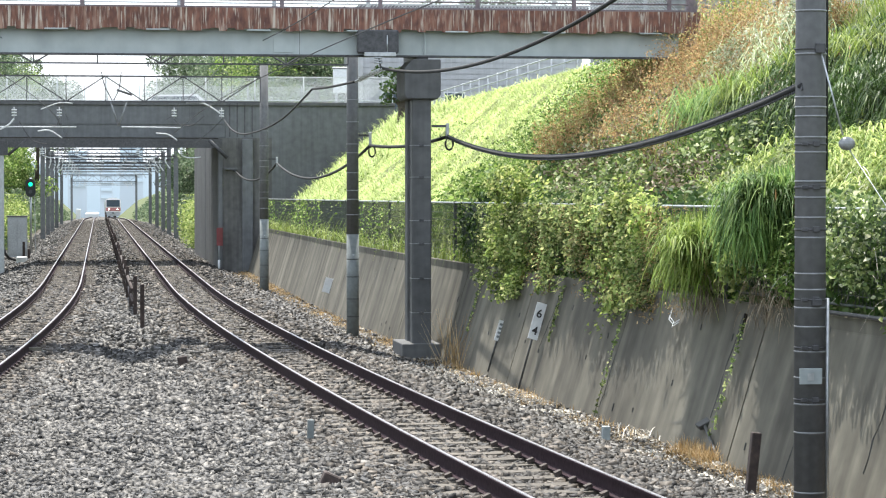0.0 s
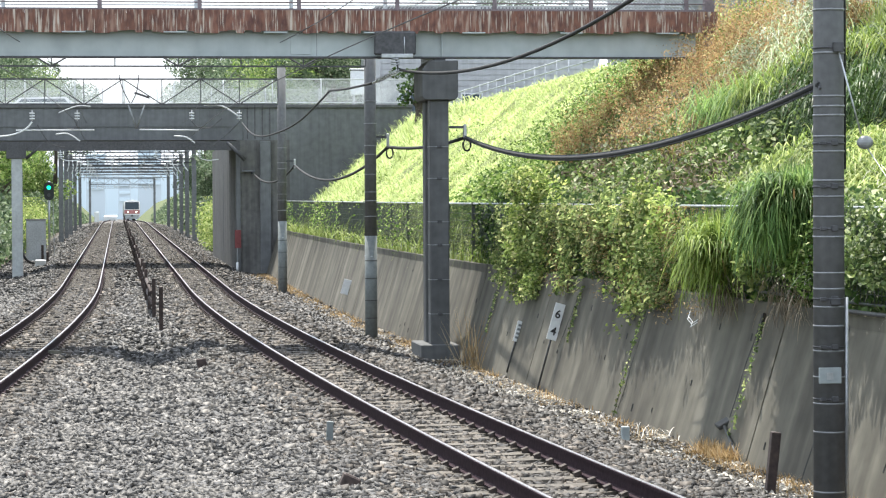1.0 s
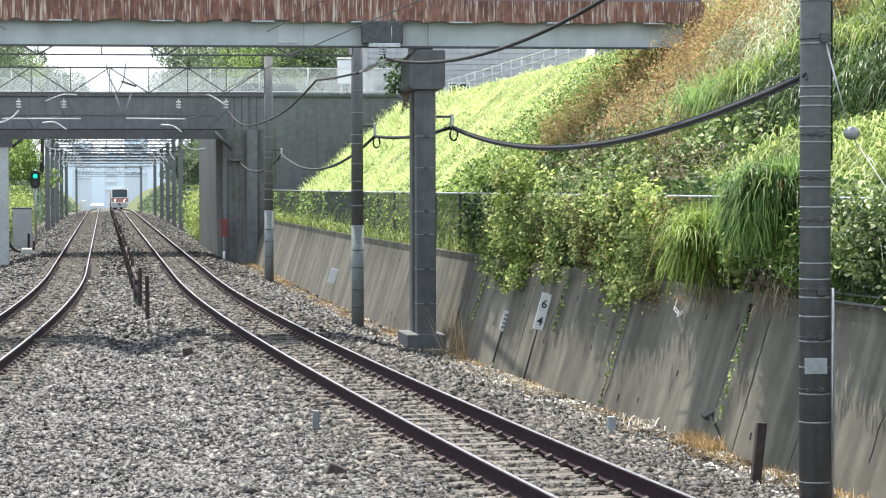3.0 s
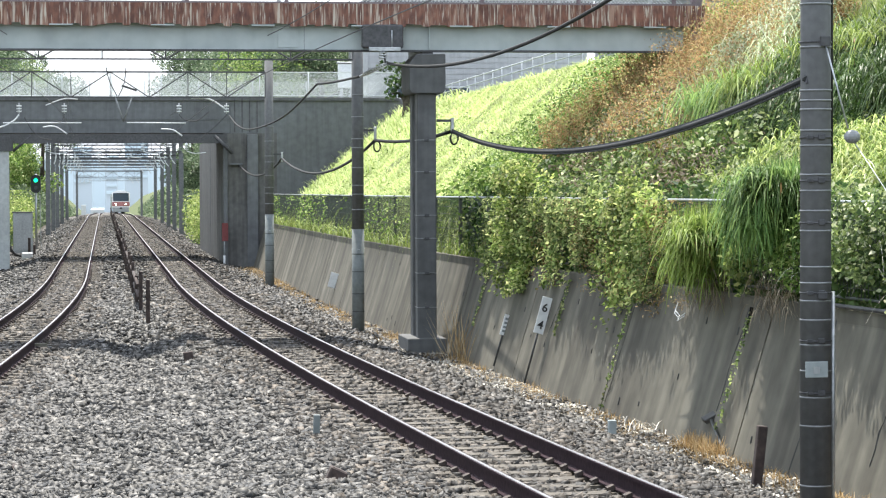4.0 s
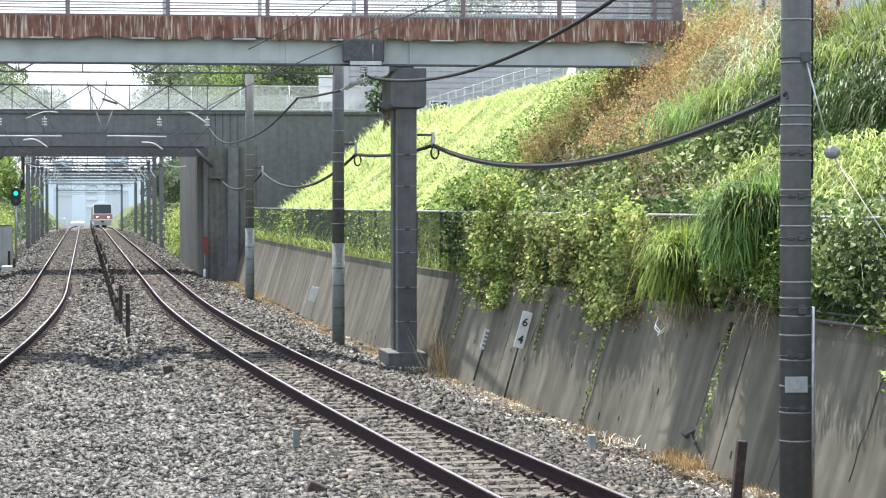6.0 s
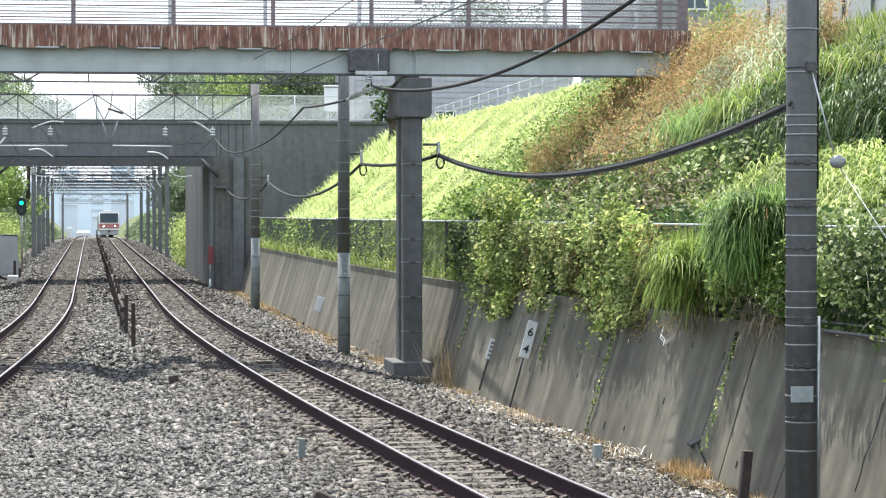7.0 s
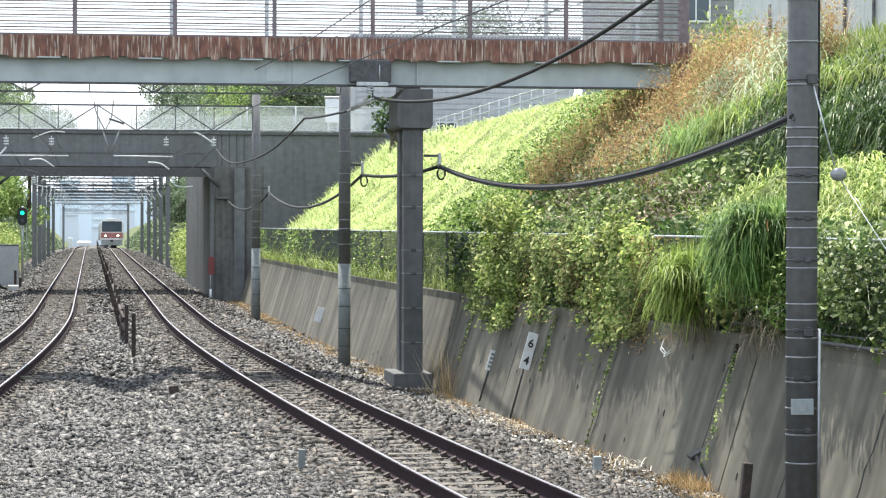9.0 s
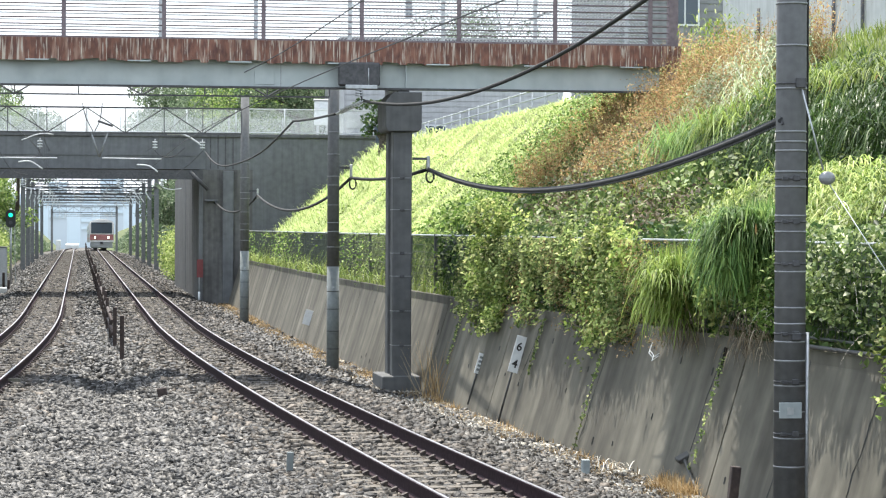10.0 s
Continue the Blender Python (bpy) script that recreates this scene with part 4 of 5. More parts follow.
wall_sign(7.07, 40.3, 0.6, 0.165, 0.61, 15.5, "64", 1.15, "white sign with black digits 6 and 4 against the wall")
wall_sign(6.98, 43.6, 0.27, 0.115, 0.37, 16, "", 0.75, "small white sign with faded marks leaning on the wall")
pl = solid("wall_plate", box_bm(-0.11, 0.11, -0.01, 0.01, -0.21, 0.21, bevel=0.004), M_white, "small pale plate fixed to the retaining wall", "plate")
pl.location, pl.rotation_euler = (6.30, 69.6, 0.15), (0, radians(16), radians(-8))


# ---------------------------------------------------------------- plants
GREEN = [(0.0, (0.06, 0.12, 0.027)), (0.45, (0.16, 0.265, 0.06)), (0.8, (0.33, 0.44, 0.125)), (1.0, (0.52, 0.56, 0.25))]
L_grass = leaf_material("bank_grass", [(0.0, (0.22, 0.33, 0.085)), (0.4, (0.39, 0.5, 0.165)), (1.0, (0.53, 0.61, 0.29))], 0.3, 0.6, 0.72)
L_mixed = leaf_material("mixed_grass", [(0.0, (0.1, 0.16, 0.03)), (0.5, (0.2, 0.28, 0.055)), (1.0, (0.34, 0.38, 0.11))], 0.35, 0.5, 0.45)
L_green = leaf_material("green_leaf", GREEN, 0.42, 0.5, 0.15)
# the shrub's dark green; in thicket and undergrowth it stands in for shade
L_dark_shade = leaf_material("dark_and_shade_leaf", [(0.0, (0.03, 0.065, 0.018)), (0.6, (0.065, 0.12, 0.032)), (1.0, (0.13, 0.2, 0.06))], 0.35, 0.4, 0.2)
# greyed greens: the distance haze is put into the leaf colour
L_tree_hazed = leaf_material("hazed_tree_leaf", [(0.0, (0.065, 0.105, 0.055)), (0.6, (0.13, 0.19, 0.1)), (1.0, (0.25, 0.31, 0.18))], 0.4, 0.45, 0.3)
L_vine = leaf_material("vine_leaf", [(0.0, (0.07, 0.11, 0.035)), (0.4, (0.21, 0.29, 0.09)), (0.75, (0.45, 0.53, 0.19)), (1.0, (0.64, 0.62, 0.3))], 0.45, 0.6, 0.2, (0.28, 1.35))
L_orange = leaf_material("autumn_weed", [(0.0, (0.16, 0.1, 0.05)), (0.35, (0.36, 0.22, 0.1)), (0.65, (0.52, 0.34, 0.17)), (0.85, (0.46, 0.4, 0.2)), (1.0, (0.34, 0.4, 0.16))], 0.5, 0.6, 0.35, (0.55, 1.4))
# the palest stops paint the white gloss seen on green leaves
L_painted_gloss = leaf_material("painted_gloss_leaf", [(0.0, (0.2, 0.28, 0.12)), (0.45, (0.42, 0.5, 0.26)), (0.8, (0.58, 0.64, 0.44)), (1.0, (0.72, 0.75, 0.62))], 0.3, 0.4, 0.5)
L_susuki = leaf_material("pampas_blade", [(0.0, (0.11, 0.18, 0.035)), (0.5, (0.24, 0.34, 0.065)), (1.0, (0.42, 0.49, 0.14))], 0.42, 0.5, 0.35)
L_pampas_dark = leaf_material("pampas_blade_deep", [(0.0, (0.07, 0.15, 0.045)), (0.5, (0.19, 0.32, 0.095)), (1.0, (0.36, 0.5, 0.15))], 0.45, 0.5, 0.25)
L_kudzu = leaf_material("kudzu_leaf", [(0.0, (0.05, 0.085, 0.03)), (0.45, (0.12, 0.18, 0.055)), (0.8, (0.3, 0.37, 0.13)), (1.0, (0.6, 0.62, 0.42))], 0.36, 0.55, 0.3, (0.45, 1.45))
L_lime = leaf_material("bamboo_grass", [(0.0, (0.1, 0.17, 0.035)), (0.45, (0.25, 0.35, 0.08)), (1.0, (0.54, 0.59, 0.23))], 0.42, 0.5, 0.4)
L_dry = leaf_material("dry_grass", [(0.0, (0.22, 0.14, 0.06)), (0.6, (0.42, 0.28, 0.12)), (1.0, (0.6, 0.47, 0.28))], 0.3, 0.7, 0.3)
L_straw = leaf_material("dull_straw", [(0.0, (0.13, 0.1, 0.065)), (0.6, (0.28, 0.225, 0.155)), (1.0, (0.46, 0.4, 0.3))], 0.2, 0.8, 0.3)
L_bleach = leaf_material("bleached_twig", [(0.0, (0.45, 0.42, 0.36)), (1.0, (0.7, 0.67, 0.6))], 0.1, 0.8, 0.3)
M_stem = material("brown_stem", (0.05, 0.035, 0.02), (0.13, 0.09, 0.05), 10, 0.9, 0.2)
M_bark = material("bark", (0.05, 0.04, 0.03), (0.12, 0.1, 0.08), 8, 0.95, 0.6)


def unit(v):
    return v / np.maximum(1e-9, np.linalg.norm(v, axis=-1, keepdims=True))


def leaves(rng, pts, size, lean=None, spread=0.8, aspect=0.65):
    """Pointed leaves, folded along the middle rib, round the given points."""
    n = len(pts)
    up = np.tile(np.array((0, 0, 1.0)), (n, 1)) if lean is None else np.tile(np.asarray(lean, float), (n, 1))
    nor = unit(up + spread * rng.normal(size=(n, 3)))
    d = unit(np.cross(nor, rng.normal(size=(n, 3))))
    w = np.cross(nor, d)
    L = (size * rng.uniform(0.6, 1.35, n))[:, None]
    fold = nor * L * 0.12
    a, tip = pts - d * L * 0.5, pts + d * L * 0.5 - nor * L * 0.12
    left, right = pts + w * L * aspect * 0.5 + fold, pts - w * L * aspect * 0.5 + fold
    V = np.stack((a, left, tip, right), 1).reshape(-1, 3)
    i = 4 * np.arange(n)[:, None]
    F = np.concatenate((i + np.array([[0, 1, 2]]), i + np.array([[0, 2, 3]])), 0)
    return V, F


def blades(rng, base, length, width, droop, out=None, lift=1.0, segs=3, spread=0.15):
    """Arching grass blades from base points."""
    n = len(base)
    az = rng.uniform(0, 2 * math.pi, n)
    side = np.stack((np.cos(az), np.sin(az), np.zeros(n)), -1)
    if out is not None:
        side = unit(side + np.asarray(out, float))
    L = (length * rng.uniform(0.55, 1.25, n))[:, None]
    wd = np.cross(side, np.array((0, 0, 1.0))) * width * 0.5
    rows_ = []
    sp = rng.uniform(spread, 1.0, n)[:, None]
    for k in range(segs + 1):
        t = k / segs
        c = base + side * L * sp * 0.75 * t + np.array((0, 0, 1.0)) * L * (lift * t - droop * sp * t * t)
        taper = 1.0 - 0.85 * t ** 1.5
        rows_.append((c - wd * taper, c + wd * taper))
    V = np.stack([p for r in rows_ for p in r], 1).reshape(-1, 3)
    m = 2 * (segs + 1)
    i = m * np.arange(n)[:, None]
    F = np.concatenate([i + np.array([[2 * k, 2 * k + 1, 2 * k + 3, 2 * k + 2]]) for k in range(segs)], 0)
    return V, F


def on_bank(rng, n, s0, s1, d0, d1, h0=0.0, h1=0.0):
    """Random points on the bank; d is the distance in from the wall's top."""
    s = rng.uniform(s0, s1, n)
    d = rng.uniform(d0, d1, n)
    x = np.array([wall_top_x(v) for v in s]) + d
    z = np.array([slope_z(a, b) for a, b in zip(x, s)]) + rng.uniform(h0, h1, n)
    return np.stack((x, s, z), -1)


def clumped(rng, pts, scale, cut):
    """Thins a scatter so that gaps and tufts appear."""
    keep = np.array([noise.noise(Vector(p) * scale) + rng.uniform(-0.35, 0.35) > cut for p in pts])
    return pts[keep]


def stuff(name, vf, mat, label, category="plants"):
    return tagged(new(name, mesh_arrays(name, vf[0], vf[1], mat)), label, category, kind="stuff")


rng = np.random.default_rng(7)
stuff("bank_grass", blades(rng, on_bank(rng, 95000, 50.5, 105, 0.15, 6.2), 0.24, 0.032, 0.75, (-0.3, -0.2, 0), 0.8, 2, 0.5), L_grass,
      "bright yellow-green grass on the sunlit bank", "grass")
stuff("bank_grass", blades(rng, on_bank(rng, 26000, 20, 51, 0.9, 6.6), 0.36, 0.018, 0.55, (-0.5, -0.2, 0), 0.9, 2), L_mixed, "mixed green grass on the near bank", "grass")
stuff("tall_grass", blades(rng, clumped(rng, on_bank(rng, 9000, 52, 104, 0.2, 6.0), 0.35, 0.15), 0.5, 0.03, 0.9, (-0.4, -0.2, 0), 0.9, 3, 0.5), L_grass, "taller tufts of bright grass on the bank", "grass")
stuff("tall_grass", blades(rng, on_bank(rng, 2600, 86, 105, 0.3, 5.8), 0.75, 0.035, 0.9, (-0.5, -0.2, 0), 1.0, 4, 0.5), L_grass, "ragged tall grass at the edge of the bank", "grass")
stuff("tall_grass", blades(rng, on_bank(rng, 1500, 58, 100, 0.1, 0.9), 0.8, 0.03, 1.0, (-0.5, -0.2, 0), 1.0, 4, 0.5), L_grass, "ragged tall grass above the fence", "grass")
stuff("bank_herbs", leaves(rng, clumped(rng, on_bank(rng, 5000, 52, 102, 0.2, 4.0, 0.05, 0.35), 0.5, 0.22), 0.085, (-0.3, 0.1, 0.9), 0.7), L_green, "green broad-leaved herbs scattered in the bank grass", "herbs")
stuff("kudzu_patch", leaves(rng, clumped(rng, on_bank(rng, 24000, 35.5, 49, 0.7, 3.1, 0.1, 0.85), 0.9, 0.08), 0.105, (-0.3, 0.0, 0.9), 0.75), L_kudzu,
      "broad glossy green creepers covering the bank", "creepers")
stuff("kudzu_patch", leaves(rng, clumped(rng, on_bank(rng, 13000, 24, 36, 0.4, 1.7, 0.05, 0.8), 0.7, -0.02), 0.085, (-0.3, 0.0, 0.9), 0.8), L_kudzu, "leafy green creepers behind the fence", "creepers")
stuff("bamboo_grass", blades(rng, clumped(rng, on_bank(rng, 15000, 28.0, 35.8, 0.9, 1.9, 0.05, 0.75), 0.55, -0.12), 0.42, 0.024, 1.3, (-0.45, -0.35, 0), 0.7, 3, 0.4), L_lime,
      "lime-green bamboo grass mound on the lower bank", "grass")
stuff("mixed_shrubs", leaves(rng, clumped(rng, on_bank(rng, 16000, 50, 60, 0.6, 5.4, 0.05, 0.6), 0.45, 0.06), 0.085, (-0.3, 0.0, 0.9), 0.8), L_green, "green shrubs between grass and withered weeds", "shrubs")
stuff("tall_grass", blades(rng, clumped(rng, on_bank(rng, 1500, 43, 55, 1.8, 5.3), 0.6, 0.15), 0.9, 0.018, 0.7, (-0.3, -0.2, 0), 1.1, 4, 0.3), L_susuki, "slender green grass among the withered weeds", "grass")
stuff("low_shrubs", leaves(rng, clumped(rng, on_bank(rng, 8000, 46, 58, 0.3, 1.6, 0.05, 0.8), 0.8, -0.1), 0.12, (-0.3, 0.0, 0.8), 0.8), L_green, "dark green shrubs behind the fence", "shrubs")

stuff("bank_grass", blades(rng, clumped(rng, on_bank(rng, 6000, 32, 42, 1.6, 4.0), 0.45, 0.0), 0.85, 0.018, 0.9, (-0.4, -0.2, 0), 1.0, 4, 0.35), L_susuki,
      "long arching grass among bushes on the bank", "grass")
# shade in the gaps under the creepers, put in as dark leaves
stuff("shade_toned_undergrowth", leaves(rng, on_bank(rng, 9000, 30, 52, 0.5, 3.4, 0.0, 0.3), 0.12, (-0.3, 0.0, 0.9), 0.9), L_dark_shade, "undergrowth beneath the creepers, its leaves coloured dark for shade", "undergrowth")
# orange-brown weeds: many upright stems with small leaves
base = clumped(rng, on_bank(rng, 3000, 40.8, 51.6, 1.9, 5.2), 0.5, -0.2)
hts = rng.uniform(0.5, 1.3, len(base)) * np.clip(1.35 - 0.17 * (base[:, 2] - 2.9), 0.5, 1.0)
bm_pts, stems = [], []
for p, h in zip(base, hts):
    lean = rng.normal(size=2) * 0.18
    k = int(30 * h) + 6
    t = rng.uniform(0.15, 1.0, k)[:, None]
    bm_pts.append(p + t * np.array((lean[0], lean[1], 1.0)) * h + rng.normal(size=(k, 3)) * 0.06)
stuff("autumn_weeds", leaves(rng, np.concatenate(bm_pts), 0.055, (-0.3, 0.0, 0.8), 1.0, 0.4), L_orange, "orange-brown withering weeds on the bank", "weeds")
green_base = clumped(rng, on_bank(rng, 14000, 42.3, 55.0, 1.7, 5.2, 0.1, 0.95), 0.7, 0.08)
stuff("mixed_shrubs", leaves(rng, green_base, 0.075, (-0.3, 0.0, 0.8), 0.9, 0.5), L_green, "green leaves among withering weeds", "shrubs")
stuff("withered_creeper", leaves(rng, clumped(rng, on_bank(rng, 9000, 36, 47, 0.7, 3.2, 0.3, 0.95), 0.8, 0.1), 0.08, (-0.3, 0.0, 0.8), 1.0, 0.5), L_straw, "browning creeper leaves on the bank", "creepers")
V, F = blades(rng, base, 1.0, 0.015, 0.1, None, 1.0, 2)
stuff("weed_stems", (V, F), L_dry, "thin upright brown weed stems on the bank", "weeds")

stuff("gloss_toned_bush", leaves(rng, clumped(rng, on_bank(rng, 9000, 40.3, 43.6, 3.3, 4.6, 0.4, 1.15), 0.8, 0.05), 0.08, (-0.3, 0.1, 0.9), 0.6, 0.4), L_painted_gloss, "glossy-leaved bush on the upper bank, its gloss coloured pale", "bush")
stuff("gloss_toned_bush", blades(rng, on_bank(rng, 1100, 40.2, 43.8, 3.2, 4.6, 0.4, 0.9), 0.75, 0.02, 1.3, (-0.6, -0.3, 0), 0.75, 4, 0.4), L_painted_gloss, "glossy arching blades on the upper bank, their gloss coloured pale", "grass")
# shade below the tall grass, put into the blade and leaf colour
stuff("shade_toned_thicket", blades(rng, on_bank(rng, 9000, 31.0, 38.8, 2.3, 3.7, 0.1, 0.9), 0.7, 0.026, 1.7, (-0.45, -0.35, 0), 0.8, 4, 0.35), L_dark_shade, "grass thicket drooping over the bank, coloured dark for shade", "thicket")
stuff("shade_toned_thicket", leaves(rng, on_bank(rng, 9000, 30.5, 39.5, 2.2, 3.6, 0.0, 0.55), 0.1, (-0.3, -0.5, 0.8), 0.9), L_dark_shade, "leafy thicket under tall grass, coloured dark for shade", "thicket")


def pampas(x, y, z, n, length, seed, label, out=(-0.5, -0.5, 0), radius=0.35, droop=1.05, spread=0.15, mat=None):
    r = np.random.default_rng(seed)
    c = np.stack((x + r.normal(size=n) * radius, y + r.normal(size=n) * radius, np.full(n, z) + r.uniform(-0.05, 0.1, n)), -1)
    t = thing("pampas_clump", label, "grass clump", group="pampas clumps")
    V, F = blades(r, c, length, 0.022, droop, out, 1.05, 5, spread)
    ob = new("foliage", mesh_arrays("foliage", V, F, mat or L_susuki))
    ob.parent = t
    tagged(ob, kind="stuff")
    V, F = blades(r, c[: n // 12], length * 0.7, 0.02, droop * 1.3, out, 0.8, 4)
    ob = new("withered_foliage", mesh_arrays("withered_foliage", V, F, L_dry))
    ob.parent = t
    tagged(ob, kind="stuff")
    return t


PL = "arching green pampas grass clump overhanging the retaining wall"
for s, dx, dz, n, L, seed, rad, mt in ((31.9, -0.15, 0.6, 1300, 0.62, 31, 0.15, L_susuki), (31.3, -0.2, 0.6, 1500, 0.6, 32, 0.15, L_susuki),
                                       (29.2, -0.15, 1.1, 1300, 0.52, 33, 0.14, L_susuki), (28.6, -0.1, 1.2, 1900, 0.56, 34, 0.16, L_pampas_dark)):
    pampas(wall_top_x(s) + dx, s, WALL_TOP + dz, n, L, seed, PL, (-0.2, -0.05, 0), rad, 1.4, 0.2, mt)
    r = np.random.default_rng(seed + 50)
    c = np.array((wall_top_x(s) - 0.3, s, WALL_TOP + dz)) + np.clip(r.normal(size=(1500 if seed > 32 else 600, 3)), -1.6, 1.6) * np.array((0.19, rad * 1.25, 0.22))
    stuff("clump_heart", blades(r, c, 0.42, 0.026, 1.6, (-0.3, -0.1, 0), 0.5, 4, 0.3), L_pampas_dark if seed > 32 else mt, "inner blades of an arching pampas clump", "grass")
    c = np.array((wall_top_x(s) - 0.12, s, WALL_TOP + 0.1)) + np.clip(r.normal(size=(150, 3)), -1.6, 1.6) * np.array((0.1, rad * 1.5, 0.15))
    stuff("withered_thatch", blades(r, c, 0.26, 0.014, 1.6, (-0.3, -0.1, 0), 0.3, 4, 0.3), L_straw, "withered hanging stems under a pampas clump", "grass")
for s, d, n, L, seed in ((40.9, 3.1, 1400, 1.25, 43), (40.0, 3.1, 1800, 1.35, 44), (38.8, 3.3, 1700, 1.3, 45),
                         (37.6, 3.9, 1600, 0.95, 46), (36.6, 4.0, 1600, 0.95, 47), (35.6, 4.0, 1600, 0.95, 48), (34.6, 4.0, 1500, 0.95, 49), (33.6, 4.0, 1300, 0.95, 50)):
    x = wall_top_x(s) + d
    pampas(x, s, slope_z(x, s) + 0.1, n, L, seed, "tall pampas grass clump drooping over the upper bank", (-0.5, -0.35, 0), 0.38, 1.75, 0.35, L_pampas_dark if d < 3.2 else L_susuki)
# a leafy shoot standing above the footbridge's end
r = np.random.default_rng(77)
stuff("tall_shoot", blades(r, np.array((12.15, 47.0, 6.2)) + r.normal(size=(420, 3)) * np.array((0.28, 0.25, 0.3)), 0.42, 0.03, 1.1, None, 0.8, 4, 0.4), L_susuki, "leafy green shoot beside the footbridge end", "shoot")

# creepers hanging over the fence and the wall
def curtain(n, s0, s1, low, high, seed):
    r = np.random.default_rng(seed)
    s = r.uniform(s0, s1, n)
    z = r.uniform(low, high, n)
    lowest = np.array([low + 0.55 * (0.5 + 0.9 * noise.noise(Vector((v * 0.55, 0, 0))) + 0.5 * noise.noise(Vector((v * 2.1, 5, 0)))) for v in s])
    k = (z > lowest)
    s, z = s[k], z[k]
    top = np.array([wall_top_x(v) for v in s])
    x = top + np.where(z > WALL_TOP, -0.05, BATTER * (z - WALL_TOP) - 0.06) + r.normal(size=len(s)) * 0.09 - 0.05
    return np.stack((x, s, z), -1)


stuff("hanging_creeper", leaves(rng, clumped(rng, curtain(26000, 34.2, 46.8, 0.85, 2.5, 8), 1.1, 0.1), 0.075, (-0.6, -0.1, 0.8), 0.75), L_vine,
      "green and yellowing creeper hanging over fence and wall", "creepers")
stuff("hanging_creeper", leaves(rng, clumped(rng, curtain(11000, 27.2, 35.0, 1.4, 2.4, 9), 1.0, -0.1), 0.06, (-0.6, -0.1, 0.8), 0.7), L_green,
      "green creeper hanging over fence and wall", "creepers")
stuff("hanging_creeper", leaves(rng, clumped(rng, curtain(9000, 21.5, 27.3, 1.3, 2.7, 10), 0.9, 0.05), 0.075, (-0.6, -0.1, 0.8), 0.9), L_kudzu, "green creeper climbing the fence", "creepers")
stuff("dry_creeper", leaves(rng, clumped(rng, curtain(13000, 32.0, 42.0, 0.85, 2.5, 18), 0.8, 0.05), 0.05, (-0.6, -0.1, 0.8), 0.9, 0.3), L_dry, "brown withered creeper tangled in the fence", "creepers")
stuff("fence_weeds", blades(rng, np.stack([(lambda s: (np.array([wall_top_x(v) for v in s]) - 0.02, s, np.full(len(s), 1.33)))(rng.uniform(46, 104, 1000))], 0)[0].T,
                            0.5, 0.018, 0.6, (0.2, -0.2, 0), 1.0, 3), L_mixed, "green weeds growing through the fence", "weeds")
stuff("fence_creeper", leaves(rng, clumped(rng, curtain(5200, 46, 100, 1.25, 2.5, 12), 0.5, 0.18), 0.075, (-0.6, -0.1, 0.8), 0.8), L_green, "creeper growing along the far fence", "creepers")
r = np.random.default_rng(19)
# dark leaves paint the depth of shade behind the fence
stuff("shade_toned_undergrowth", leaves(r, on_bank(r, 16000, 22, 50, 0.0, 0.55, 0.0, 1.1), 0.11, (-0.4, -0.2, 0.8), 1.0), L_dark_shade, "undergrowth close behind the fence, coloured dark for shade", "undergrowth")
stuff("hanging_grass", blades(r, on_bank(r, 2200, 46, 104, 0.1, 0.5, 0.1, 0.8), 0.6, 0.02, 1.5, (-0.5, -0.2, 0), 0.6, 4, 0.4), L_mixed, "green grass drooping behind and through the fence", "grass")
stuff("bramble_stems", blades(r, on_bank(r, 260, 22, 31, -0.1, 1.2, 0.1, 0.9), 0.7, 0.012, 1.2, (-0.4, -0.3, 0), 0.8, 5, 0.5), L_bleach, "bleached stems among creepers behind the fence", "stems")


def leafy_mound(s, z, along, tall, n, size, mat, seed, label, lobes=16):
    """A creeper heap over the fence, built of uneven lobes."""
    r = np.random.default_rng(seed)
    c = r.normal(size=(lobes, 3)) * np.array((0.05, along * 0.55, tall * 0.5))
    rad = r.uniform(0.12, 0.3, lobes)
    k = r.integers(0, lobes, n)
    p = c[k] + unit(r.normal(size=(n, 3))) * (rad[k] * r.uniform(0.5, 1.0, n) ** 0.5)[:, None] * np.array((0.5, 1.1, 0.9)) + r.normal(size=(n, 3)) * 0.05
    p = p + np.array((0.0, s, z))
    p[:, 0] += np.array([wall_top_x(v) for v in p[:, 1]]) - 0.12 + np.minimum(0, p[:, 2] - WALL_TOP) * BATTER
    return stuff("creeper_mound", leaves(r, p, size, (-0.5, -0.2, 0.8), 0.7), mat, label, "creepers")


L_bright = leaf_material("young_creeper_leaf", [(0.0, (0.07, 0.12, 0.03)), (0.4, (0.24, 0.34, 0.08)), (0.8, (0.46, 0.54, 0.16)), (1.0, (0.66, 0.64, 0.28))], 0.5, 0.5, 0.25, (0.35, 1.3))
HEAP = "bright yellow-green creeper heaped over the fence and wall"
for s, z, along, tall, n, seed in ((43.4, 2.75, 1.8, 0.5, 1900, 301), (43.6, 2.05, 1.8, 0.7, 2100, 302), (43.9, 1.45, 1.3, 0.5, 1100, 303), (40.6, 2.1, 1.2, 0.5, 700, 304),
                                   (36.1, 2.35, 1.1, 0.4, 1100, 305), (36.0, 1.75, 0.9, 0.6, 1000, 306), (36.2, 1.25, 0.5, 0.35, 400, 307), (38.2, 2.5, 1.0, 0.3, 600, 308), (34.3, 2.3, 0.7, 0.3, 500, 309)):
    leafy_mound(s, z, along, tall, n, 0.08, L_bright if seed not in (304, 308) else L_vine, seed, HEAP)
leafy_mound(30.2, 1.75, 0.4, 0.3, 450, 0.085, L_bright, 310, "young bright leaves sprouting between two grass clumps")
